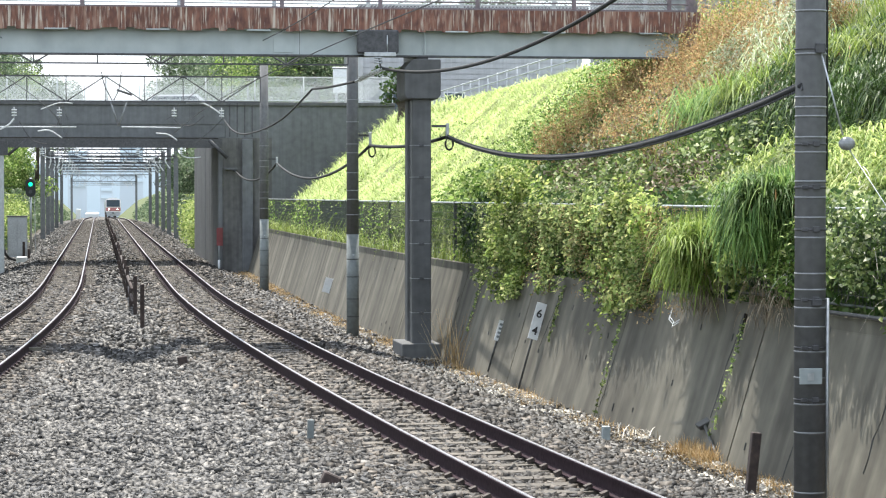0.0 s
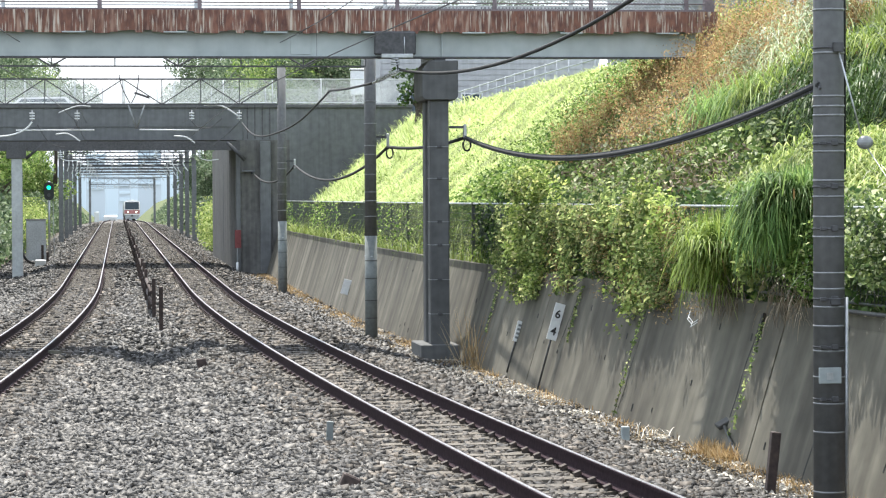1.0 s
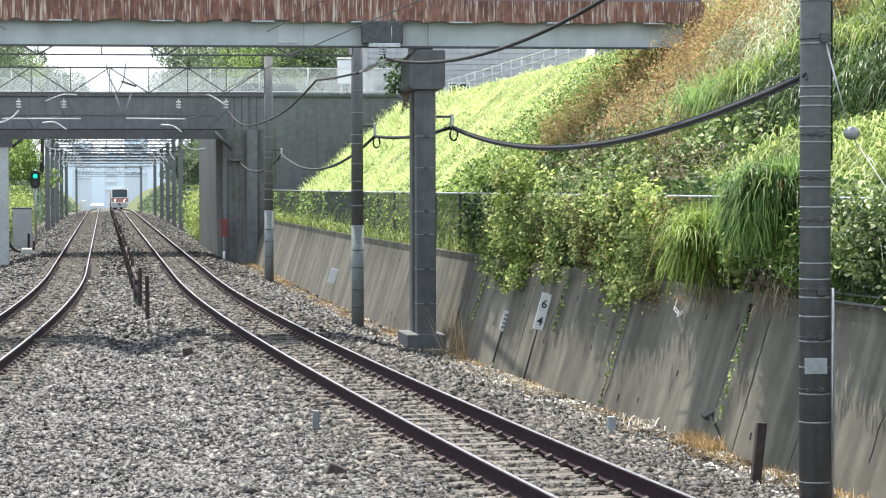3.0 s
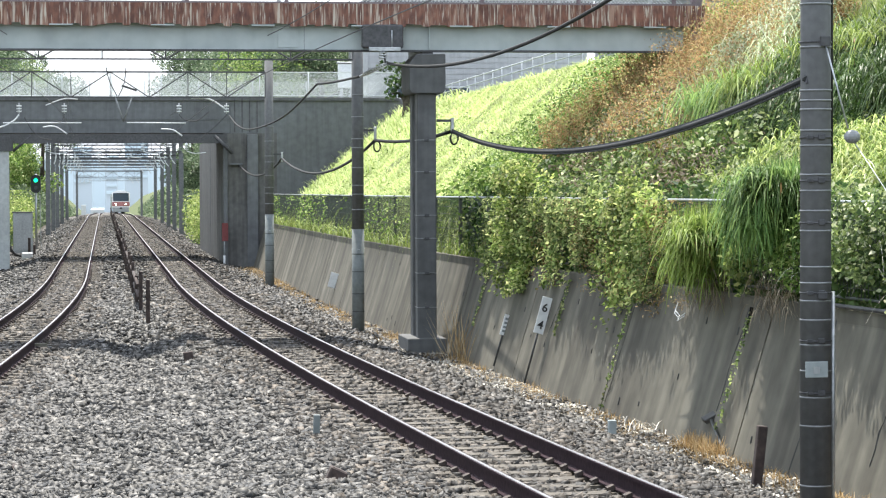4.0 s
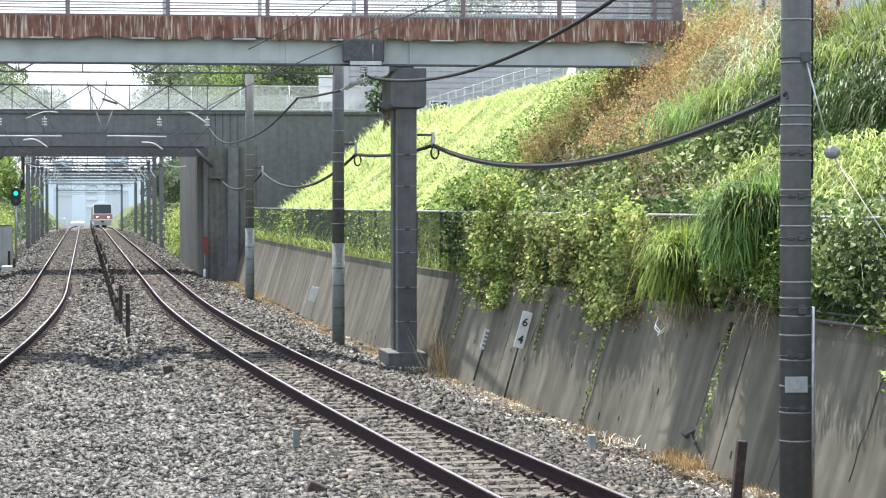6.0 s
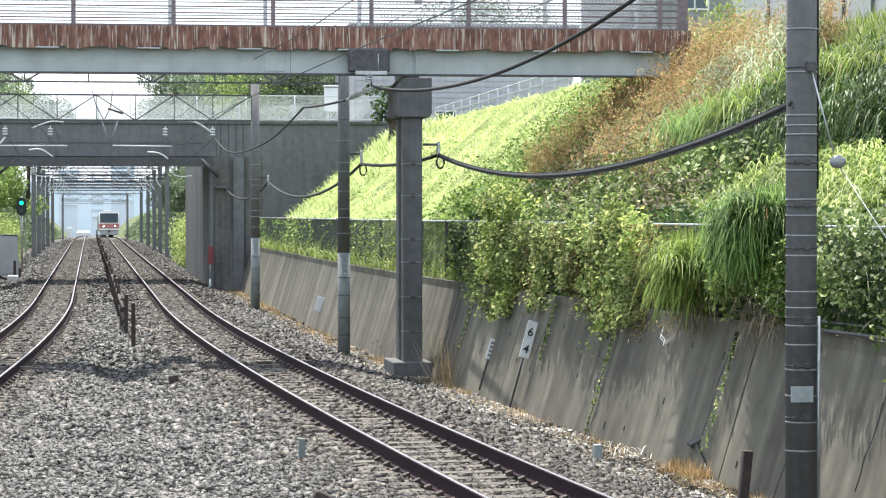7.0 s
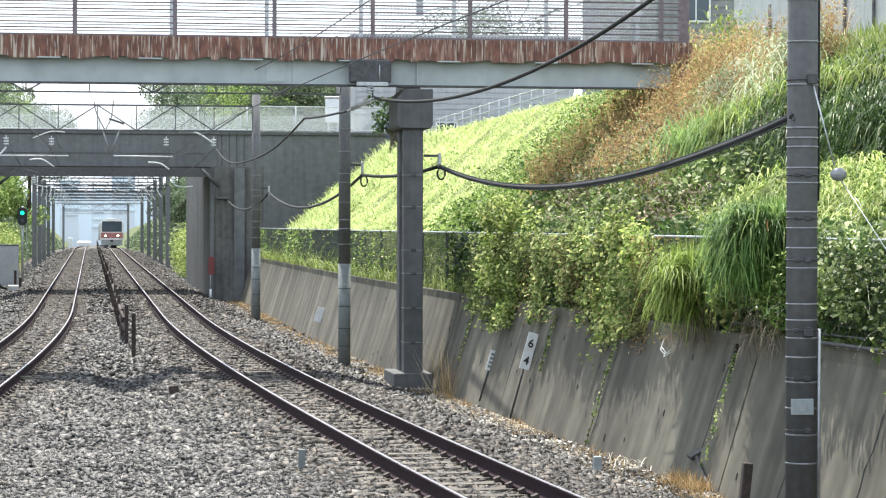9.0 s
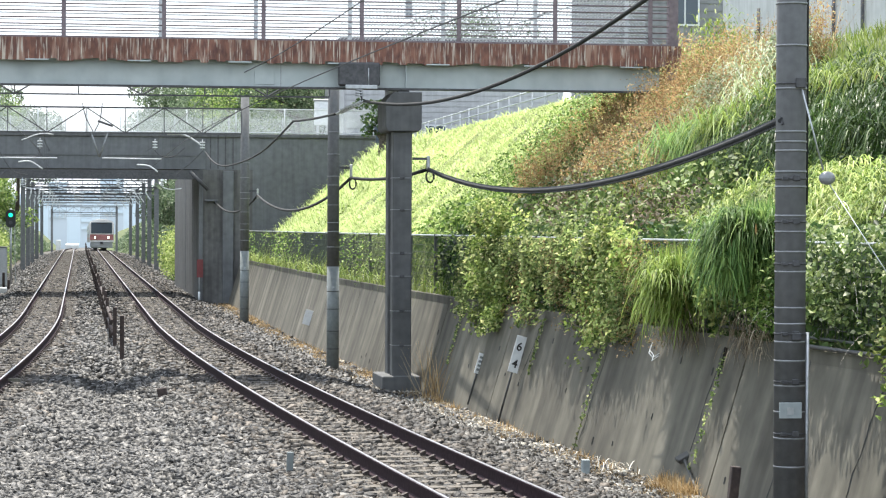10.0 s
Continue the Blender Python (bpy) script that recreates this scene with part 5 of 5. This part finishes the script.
leafy_mound(24.2, 1.5, 0.5, 0.5, 500, 0.09, L_bright, 311, "young bright creeper on the fence")

# creepers running down the wall's joints
for s, z0, z1, seed in ((35.5, -0.5, 1.2, 61), (29.9, -0.3, 1.2, 62), (39.6, 0.3, 1.2, 63), (46.4, 0.1, 1.2, 64)):
    r = np.random.default_rng(seed)
    z = r.uniform(z0, z1, 130)
    ss = s + r.normal(size=130) * 0.06
    x = np.array([right_line(v) for v in ss]) + WALL_FOOT + BATTER * (z - FORMATION) - 0.05
    stuff("wall_creeper", leaves(r, np.stack((x, ss, z), -1), 0.05, (-0.9, -0.5, 0.4), 0.6), L_vine, "small creeper growing in a wall joint", "creepers")


def foot_points(n, s0, s1, spread):
    s = rng.uniform(s0, s1, n)
    x = np.array([right_line(v) + WALL_FOOT for v in s]) - 0.05 - np.abs(rng.normal(size=n)) * spread
    return np.stack((x, s, np.array([bed_z(a, b) + 0.03 for a, b in zip(x, s)])), -1)


stuff("dry_grass", blades(rng, clumped(rng, foot_points(9000, 24, 104, 0.25), 0.5, -0.1), 0.22, 0.012, 0.7, (-0.3, 0, 0), 0.8, 2), L_dry, "withered straw-coloured grass at the foot of the wall", "grass")
stuff("dry_grass", blades(rng, foot_points(600, 29.2, 30.4, 0.15), 0.3, 0.012, 0.6, (-0.3, 0, 0), 0.9, 3), L_dry, "withered orange grass tuft at the foot of the wall", "grass")
r = np.random.default_rng(91)
stuff("leaf_litter", leaves(r, clumped(r, foot_points(20000, 24, 104, 0.34) + np.array((0, 0, 0.03)), 0.7, -0.15), 0.06, (0, 0, 1.0), 0.5, 0.5), L_straw, "tan dead leaves and straw along the wall foot", "litter")
stuff("leaf_litter", leaves(r, clumped(r, foot_points(9000, 24, 60, 0.38) + np.array((0, 0, 0.04)), 0.9, 0.05), 0.06, (0, 0, 1.0), 0.6, 0.6), L_bleach, "bleached chips and litter along the wall foot", "litter")
bleached = np.stack((rng.normal(7.18, 0.25, 40), rng.normal(32.70, 0.5, 40), np.full(40, -0.55)), -1)
stuff("bleached_twigs", blades(rng, bleached, 0.45, 0.014, 0.7, None, 0.7, 4, 0.5), L_bleach, "bleached dead twigs at the foot of the wall", "twigs")
stuff("twigs", blades(rng, foot_points(60, 45.5, 46.6, 0.12), 1.0, 0.014, 0.1, None, 1.0, 3), L_dry, "bare brown twigs beside the pier", "twigs")


def tree(x, y, z, h, r, seed, n=2600, mat=None, label="broad green tree above the cutting", size=0.27):
    rg = np.random.default_rng(seed)
    t = thing("tree", label, "tree", (x, y, z), group="trees")
    bm = tube_bm([(0, 0, -0.5), (0.1, 0, h * 0.3), (0.0, 0.1, h * 0.6), (0.1, 0, h * 0.9)], [0.24, 0.18, 0.11, 0.03], 8)
    tips = []
    for k in range(9):
        a = rg.uniform(0, 6.28)
        z0 = h * rg.uniform(0.3, 0.65)
        tip = (r * 0.75 * math.cos(a), r * 0.75 * math.sin(a), z0 + h * rg.uniform(0.1, 0.3))
        add_tube(bm, [(0.05, 0, z0), (tip[0] * 0.5, tip[1] * 0.5, (z0 + tip[2]) / 2 + 0.2), tip], [0.08, 0.055, 0.02], 5)
        tips.append(tip)
    part("trunk", bm, M_bark, t, "brown trunk and limbs")
    cl = np.array(tips + [(rg.normal() * r * 0.5, rg.normal() * r * 0.5, h * rg.uniform(0.45, 1.0)) for _ in range(14)])
    idx = rg.integers(0, len(cl), n)
    dirs = unit(rg.normal(size=(n, 3)))
    pts = cl[idx] + dirs * (r * 0.38 * rg.uniform(0.5, 1.0, n) ** 0.6)[:, None] * np.array((1, 1, 0.8))
    V, F = leaves(rg, pts, size, None, 0.9, 0.7)
    ob = new("crown", mesh_arrays("crown", V, F, mat or L_green))
    ob.parent = t
    tagged(ob, "uneven green leaf crown")
    return t


spots = [(-8.5, 128, 4.0, 6.5, 2.6), (-11.5, 140, 5.5, 7.5, 3.2), (-9.5, 158, 5.0, 8.0, 3.2), (-8.5, 178, 4.0, 8.5, 3.2), (-8.0, 205, 3.5, 9.0, 3.4), (-8.5, 240, 3.5, 9.0, 3.6),
         (11.5, 134, 5.4, 5.6, 3.0), (9.5, 146, 4.0, 7.4, 3.2), (13.5, 150, 5.7, 7.5, 3.6), (9.8, 165, 4.0, 8.2, 3.2), (17.5, 158, 5.7, 8.0, 3.8), (9.0, 190, 3.5, 8.6, 3.3), (9.5, 222, 3.5, 9.0, 3.5),
         (-14, 118, 5.6, 6.0, 3.0), (22, 145, 5.7, 9.0, 4.0), (9, 260, 3.5, 9.5, 3.6), (-8.5, 285, 3.5, 9.5, 3.6)]
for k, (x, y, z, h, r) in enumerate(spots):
    tree(x, y, z, h, r, 100 + k, 9500, (L_tree_hazed, L_green, L_tree_hazed)[k % 3], size=0.17)
for k in range(26):
    left = k % 2
    q = 135 + 13.5 * (k // 2)
    tree((-8.7 if left else 9.3) + (-1 if left else 1) * (k * 0.37 % 1.6), q, 0.2 + grade(q), 6.0 + (k * 1.7 % 3), 2.6, 200 + k, 4200, (L_tree_hazed, L_green)[k % 2], "leafy tree at the foot of the cutting bank", 0.22)
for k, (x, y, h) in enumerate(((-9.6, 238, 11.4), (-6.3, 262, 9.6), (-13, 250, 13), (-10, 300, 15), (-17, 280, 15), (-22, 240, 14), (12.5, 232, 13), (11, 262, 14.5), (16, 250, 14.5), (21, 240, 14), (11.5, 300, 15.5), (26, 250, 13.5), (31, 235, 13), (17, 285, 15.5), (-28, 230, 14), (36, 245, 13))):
    tree(x, y, 4.4, h, 4.6 if x > -9 else 3.6, 300 + k, 12000, L_tree_hazed, "tall broad-leaved tree beyond the road bridge", 0.24)
tree(11.9, 99.5, 5.3, 2.3, 0.75, 140, 1500, L_dark_shade, "dark green shrub at the top of the bank", 0.14)
for s0, s1, x0, x1, mat, seed, lab in ((130, 480, 6.3, 11.0, L_tree_hazed, 71, "green undergrowth on the bank beyond the overbridge"), (112, 480, -9.5, -5.3, L_tree_hazed, 72, "green undergrowth on the bank across the tracks")):
    r = np.random.default_rng(seed)
    n = 22000
    s = s0 + (s1 - s0) * r.random(n) ** 1.6
    x = r.uniform(x0, x1, n)
    z = FORMATION + np.array([grade(v) for v in s]) + 0.85 * np.abs(x - (6.4 if x0 > 0 else -5.6)) + r.uniform(0, 1.6, n)
    pts = np.stack((x, s, z), -1)
    stuff("undergrowth", leaves(r, clumped(r, pts, 0.3, -0.2), 0.36, (0, 0.0, 0.9), 0.8), mat, lab, "undergrowth")

r = np.random.default_rng(73)
for x, y, z in ((6.0, 150, 0.6), (6.2, 158, 1.2), (-5.2, 150, 0.6), (-5.4, 160, 1.2), (6.3, 172, 0.8), (-5.6, 178, 0.7)):
    n = 2600
    p = np.array((x, y, z)) + np.clip(r.normal(size=(n, 3)), -2, 2) * np.array((0.45, 2.2, 0.75))
    stuff("trackside_bush", leaves(r, p, 0.16, (-0.2, 0.1, 0.9), 0.8), L_lime, "lime-green bush beside the track past the overbridge", "bush")

# ---------------------------------------------------------------- signal and boxes across the tracks
M_sigblack = plain("signal_black", (0.012, 0.014, 0.014), 0.45)
M_green = plain("green_lamp", (0.05, 0.6, 0.4), 0.3, glow=((0.0, 0.8, 0.36), 1.5))
sg = thing("railway_signal", "black railway signal head showing a green light on a mast", "signal", (-3.62, 136.4, 0))
head = part("head", add_sweep(bmesh.new(), [(0.27 * math.cos(a), 3.05 + (0.22 if math.sin(a) > 0 else -0.22) + 0.27 * math.sin(a)) for a in [k * math.pi / 10 for k in range(20)]],
                              [(Vector((0, -0.1, 0)), Vector((1, 0, 0))), (Vector((0, 0.15, 0)), Vector((1, 0, 0)))]), M_sigblack, sg, "oval black backing board")
part("green_lens", tube_bm([(0, -0.16, 3.24), (0, -0.1, 3.24)], 0.11, 14), M_green, head, "lit green lens")
part("dark_lens", tube_bm([(0, -0.14, 2.84), (0, -0.1, 2.84)], 0.1, 14), M_steel, head)
bm = add_sweep(bmesh.new(), [(0.14 * math.cos(a), 3.24 + 0.14 * math.sin(a)) for a in [math.pi * k / 8 for k in range(9)]] + [(0.125 * math.cos(a), 3.24 + 0.125 * math.sin(a)) for a in [math.pi - math.pi * k / 8 for k in range(9)]],
               [(Vector((0, -0.34, 0)), Vector((1, 0, 0))), (Vector((0, -0.1, 0)), Vector((1, 0, 0)))])
part("hood", bm, M_sigblack, head)
part("mast", tube_bm([(0, 0.2, -0.7), (0, 0.2, 3.6)], 0.06, 8), M_galv, sg, "grey steel mast")
part("ladder_rail", tube_bm([(0.25, 0.3, -0.6), (0.2, 0.3, 3.0)], 0.02, 5), M_galv, sg)
cab = thing("relay_cabinet", "pale grey trackside equipment cabinet beside the signal", "cabinet", (-4.1, 131, 0))
part("body", box_bm(-0.55, 0.45, -0.3, 0.3, -0.55, 1.55, bevel=0.02), M_galv, cab)
part("door", box_bm(-0.5, -0.06, -0.325, -0.301, -0.4, 1.48, bevel=0.005), M_galv, cab)
part("door", box_bm(-0.04, 0.4, -0.325, -0.301, -0.4, 1.48, bevel=0.005), M_galv, cab)
part("roof", box_bm(-0.6, 0.5, -0.36, 0.36, 1.551, 1.6, bevel=0.01), M_steel, cab)
for x, s, h in ((-3.45, 118, 0.9), (-3.3, 121, 0.5)):
    short_post(x, s, -0.4, h, 0.12, M_rustpost, "rusty trackside post beside the signal")
short_post(-3.5, 116.5, -0.35, 0.2, 0.5, M_white, "white concrete cable trough lid beside the track", name="trough_lid")
cable("dark hose looping over the ballast beside the cabinet", [(-4.6, 117, 0.9), (-4.4, 117, 0.3), (-4.1, 117, -0.2), (-3.6, 117, -0.35), (-3.3, 117.5, -0.3)], 0.06, "hose")

# ---------------------------------------------------------------- buildings and distance
M_siding = material("pale_siding", (0.42, 0.43, 0.44), (0.5, 0.51, 0.52), 3, 0.7, 0.05, big=0.2, streak=0.15)
M_glass = plain("window_glass", (0.05, 0.07, 0.09), 0.08)
M_tile = material("grey_roof", (0.1, 0.1, 0.11), (0.17, 0.17, 0.18), 8, 0.8, 0.2)


M_siding_dark = material("slate_siding", (0.2, 0.205, 0.215), (0.26, 0.265, 0.275), 3, 0.7, 0.05, big=0.25, streak=0.15)


def building(x0, x1, y0, y1, z1, storeys, label, siding=0.28, skin=None):
    bld = thing("building", label, "building", group="buildings")
    wl = part("wall", box_bm(x0, x1, y0, y1, 5.3, z1), skin or M_siding, bld)
    z = 5.9
    while z < z1 - 0.1:
        part("siding_board", box_bm(x0 - 0.03, x1 + 0.03, y0 - 0.035, y0, z, z + siding * 0.8), skin or M_siding, wl)
        z += siding
    part("roof", box_bm(x0 - 0.3, x1 + 0.3, y0 - 0.3, y1 + 0.3, z1, z1 + 0.25, bevel=0.03), M_tile, bld)
    h = (z1 - 5.7) / storeys
    for st in range(storeys):
        x = x0 + 0.9
        while x < x1 - 1.5:
            w = part("window", box_bm(x, x + 1.1, y0 - 0.09, y0 - 0.04, 5.7 + h * st + 1.0, 5.7 + h * st + 2.1), M_white, bld)
            part("pane", box_bm(x + 0.07, x + 0.52, y0 - 0.1, y0 - 0.091, 5.7 + h * st + 1.07, 5.7 + h * st + 2.03), M_glass, w)
            part("pane", box_bm(x + 0.58, x + 1.03, y0 - 0.1, y0 - 0.091, 5.7 + h * st + 1.07, 5.7 + h * st + 2.03), M_glass, w)
            x += 3.1
    return bld


building(13.0, 24.0, 124, 134, 11.8, 2, "pale grey two-storey building with lap siding above the bank")
building(20.5, 34.0, 90, 104, 12.5, 2, "dark grey building with horizontal siding beyond the footbridge", 0.28, M_siding_dark)
building(18.2, 30.0, 58, 70, 11.5, 2, "pale grey clad building above the bank")
hut = thing("white_signboard", "white illuminated-type signboard box on a post beside the road", "signboard", (10.83, 114, 0))
part("body", box_bm(-0.25, 0.7, -0.15, 0.15, 7.3, 8.4, bevel=0.03), M_white, hut)
part("roof_cap", box_bm(-0.3, 0.75, -0.2, 0.2, 8.405, 8.48, bevel=0.02), M_galv, hut)
part("post", tube_bm([(-0.1, 0, 5.6), (-0.1, 0, 7.32)], 0.06, 8), M_galv, hut)
fenceposts = thing("site_fence", "grey panel fence with posts along the street above the bank", "fence")
for k in range(8):
    s = 44 + 2.0 * k
    part("panel", box_bm(16.0, 16.04, s, s + 1.94, 5.6, 7.6), M_siding, fenceposts)
    part("post", tube_bm([(15.95, s, 5.5), (15.95, s, 7.9)], 0.04, 6), M_steel, fenceposts)

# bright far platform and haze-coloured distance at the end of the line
# the haze is put into this pale blue and its faint glow
M_far = plain("haze_toned_distance", (0.42, 0.5, 0.55), 1.0, glow=((0.42, 0.52, 0.57), 0.26))
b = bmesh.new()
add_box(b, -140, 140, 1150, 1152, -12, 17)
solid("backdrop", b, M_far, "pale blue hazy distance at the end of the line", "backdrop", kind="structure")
# the blocks carry the haze in their colour and a weak glow too
M_haze = plain("haze_toned_building", (0.42, 0.48, 0.52), 1.0, glow=((0.4, 0.48, 0.53), 0.2))
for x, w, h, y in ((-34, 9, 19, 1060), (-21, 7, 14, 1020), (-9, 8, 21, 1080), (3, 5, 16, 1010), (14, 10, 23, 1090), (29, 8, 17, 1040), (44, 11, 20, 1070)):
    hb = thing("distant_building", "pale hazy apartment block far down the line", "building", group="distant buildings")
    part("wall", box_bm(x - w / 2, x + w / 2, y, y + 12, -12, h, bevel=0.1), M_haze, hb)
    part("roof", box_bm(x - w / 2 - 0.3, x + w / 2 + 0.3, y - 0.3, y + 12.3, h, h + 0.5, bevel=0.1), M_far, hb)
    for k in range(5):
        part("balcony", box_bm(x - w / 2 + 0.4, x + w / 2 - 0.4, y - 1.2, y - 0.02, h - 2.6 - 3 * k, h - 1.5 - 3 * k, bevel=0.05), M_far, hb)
stn = thing("far_platform", "bright white platform and shelter far down the line", "platform")
part("platform", box_bm(-3.4, 0.0, 640, 700, -4.2, -2.0, bevel=0.05), M_white, stn)
part("shelter", box_bm(-5.7, -4.5, 636, 640, -4.2, -0.8, bevel=0.05), M_white, stn)

# ---------------------------------------------------------------- cars on the overbridge
def car(label, paint, length):
    c = thing("car", label, "car", group="cars on the overbridge")
    prof = [(-0.5, 0.35), (0.5, 0.35), (0.5, 0.72), (0.3, 0.86), (0.17, 1.4), (-0.3, 1.44), (-0.43, 0.95), (-0.5, 0.86)]
    body = part("body", add_sweep(bmesh.new(), [(a * length, z) for a, z in prof], [(Vector((0, -0.82, 0)), Vector((1, 0, 0))), (Vector((0, 0.82, 0)), Vector((1, 0, 0)))]), paint, c)
    for y in (-0.835, 0.823):
        part("side_window", add_sweep(bmesh.new(), [(a * length, z) for a, z in ((-0.37, 0.95), (0.25, 0.93), (0.15, 1.33), (-0.28, 1.36))],
                                      [(Vector((0, y, 0)), Vector((1, 0, 0))), (Vector((0, y + 0.012, 0)), Vector((1, 0, 0)))]), M_glass, c)
    for x in (-0.31, 0.31):
        for y in (-0.84, 0.64):
            w = part("wheel", tube_bm([(x * length, y, 0.31), (x * length, y + 0.2, 0.31)], 0.31, 14), M_black, c)
            part("hub", tube_bm([(x * length, y - 0.01, 0.31), (x * length, y + 0.21, 0.31)], 0.17, 10), M_galv, w)
    return c


white_car = car("white car driving over the road bridge", plain("white_car_paint", (0.75, 0.75, 0.76), 0.2), 4.2)
grey_car = car("dark grey van-like car driving over the road bridge", plain("grey_car_paint", (0.12, 0.12, 0.125), 0.25), 4.4)

# ---------------------------------------------------------------- commuter train
M_body = material("train_steel", (0.42, 0.43, 0.44), (0.5, 0.51, 0.52), 3, 0.35, 0.02, metal=0.5, big=0.15)
M_mask = material("train_white", (0.8, 0.78, 0.77), (0.86, 0.84, 0.83), 5, 0.45, 0.02, big=0.1)
M_band = material("train_red_band", (0.4, 0.15, 0.14), (0.46, 0.2, 0.19), 5, 0.45, 0.02, big=0.1)
M_lampglow = plain("headlight_glow", (1, 0.95, 0.85), 0.3, glow=((1.0, 0.93, 0.8), 9.0))
train = thing("commuter_train", "silver commuter train with red band and lit headlights on rails", "train")


def train_section(w, z0, z1, arch):
    return [(-w, z0), (w, z0), (w, z1 - 0.35), (w * 0.9, z1 - 0.1), (w * 0.5, z1 + arch * 0.7), (0, z1 + arch), (-w * 0.5, z1 + arch * 0.7), (-w * 0.9, z1 - 0.1), (-w, z1 - 0.35)]


for k in range(4):
    y = 20.2 * k
    X = Vector((1, 0, 0))
    carbody = part("car_body", add_sweep(bmesh.new(), train_section(1.45, 0.95, 3.55, 0.12), [(Vector((0, y + (0.5 if k == 0 else 0), 0)), X), (Vector((0, y + 19.7, 0)), X)]), M_body, train, "stainless steel car body")
    for sx in (-1.456, 1.452):
        part("side_band", box_bm(sx, sx + 0.004, y + 0.6, y + 19.6, 1.35, 1.6), M_band, carbody)
        for d in range(4):
            part("door", box_bm(sx * 1.003, sx * 1.003 + 0.006, y + 2.2 + 4.6 * d, y + 3.5 + 4.6 * d, 1.0, 3.0), M_galv, carbody)
            part("side_window", box_bm(sx * 1.003, sx * 1.003 + 0.006, y + 4.0 + 4.6 * d, y + 6.2 + 4.6 * d, 1.9, 2.75), M_glass, carbody)
    for q in (3.0, 16.5):
        part("bogie", box_bm(-1.0, 1.0, y + q - 1.2, y + q + 1.2, 0.25, 0.85, bevel=0.05), M_steel, carbody)
        for wy in (-1.05, 1.05):
            for wx in (-0.6, 0.47):
                part("wheel", tube_bm([(wx, y + q + wy, 0.43), (wx + 0.13, y + q + wy, 0.43)], 0.43, 16), M_steel, carbody)
mask = part("front_mask", add_sweep(bmesh.new(), train_section(1.43, 0.98, 3.5, 0.1), [(Vector((0, 0.12, 0)), Vector((0.96, 0, 0))), (Vector((0, 0.5, 0)), Vector((1, 0, 0)))]), M_mask, train, "white moulded cab front")
part("windscreen", box_bm(-1.24, 1.24, 0.07, 0.12, 2.0, 3.3, bevel=0.045), M_glass, mask, "wide dark windscreen")
part("destination_display", box_bm(-0.6, 0.6, 0.06, 0.069, 3.14, 3.26), M_blackpaint, mask)
part("red_front_band", box_bm(-1.38, 1.38, 0.08, 0.12, 1.2, 1.88, bevel=0.03), M_band, mask, "dull red front band")
for x in (-0.78, 0.78):
    lamp = part("headlight", tube_bm([(x, 0.02, 1.5), (x, 0.08, 1.5)], 0.19, 14), M_blackpaint, mask)
    part("headlight_lens", tube_bm([(x, -0.01, 1.5), (x, 0.019, 1.5)], 0.1, 14), M_lampglow, lamp, "lit white headlight")
part("skirt", box_bm(-1.3, 1.3, 0.2, 0.5, 0.28, 0.96, bevel=0.04), M_galv, train, "grey front skirt")
part("coupler", box_bm(-0.18, 0.18, -0.25, 0.3, 0.75, 1.0, bevel=0.03), M_steel, train)
part("pantograph_roof_box", box_bm(-0.7, 0.7, 6, 9, 3.66, 3.74, bevel=0.02), M_galv, train)


def motions():
    X = right_line(300)
    walk(train, [(t, pose(X, 475.0 - 17.4 * t, grade(475.0 - 17.4 * t + 8), math.degrees(math.atan(grade(476 - 17.4 * t) - grade(475 - 17.4 * t))))) for t in (0.0, 2.5, 5.0, 7.5, 10.0)])
    walk(white_car, [(t, pose(3.0 - 6.4 * t, 110.4, 5.6, 0, 0, 180)) for t in (0.0, 5.0, 10.0)])
    walk(grey_car, [(t, pose(-0.1 + 7.3 * (t - 2.0), 107.6, 5.6)) for t in (0.0, 5.0, 10.0)])


motions()
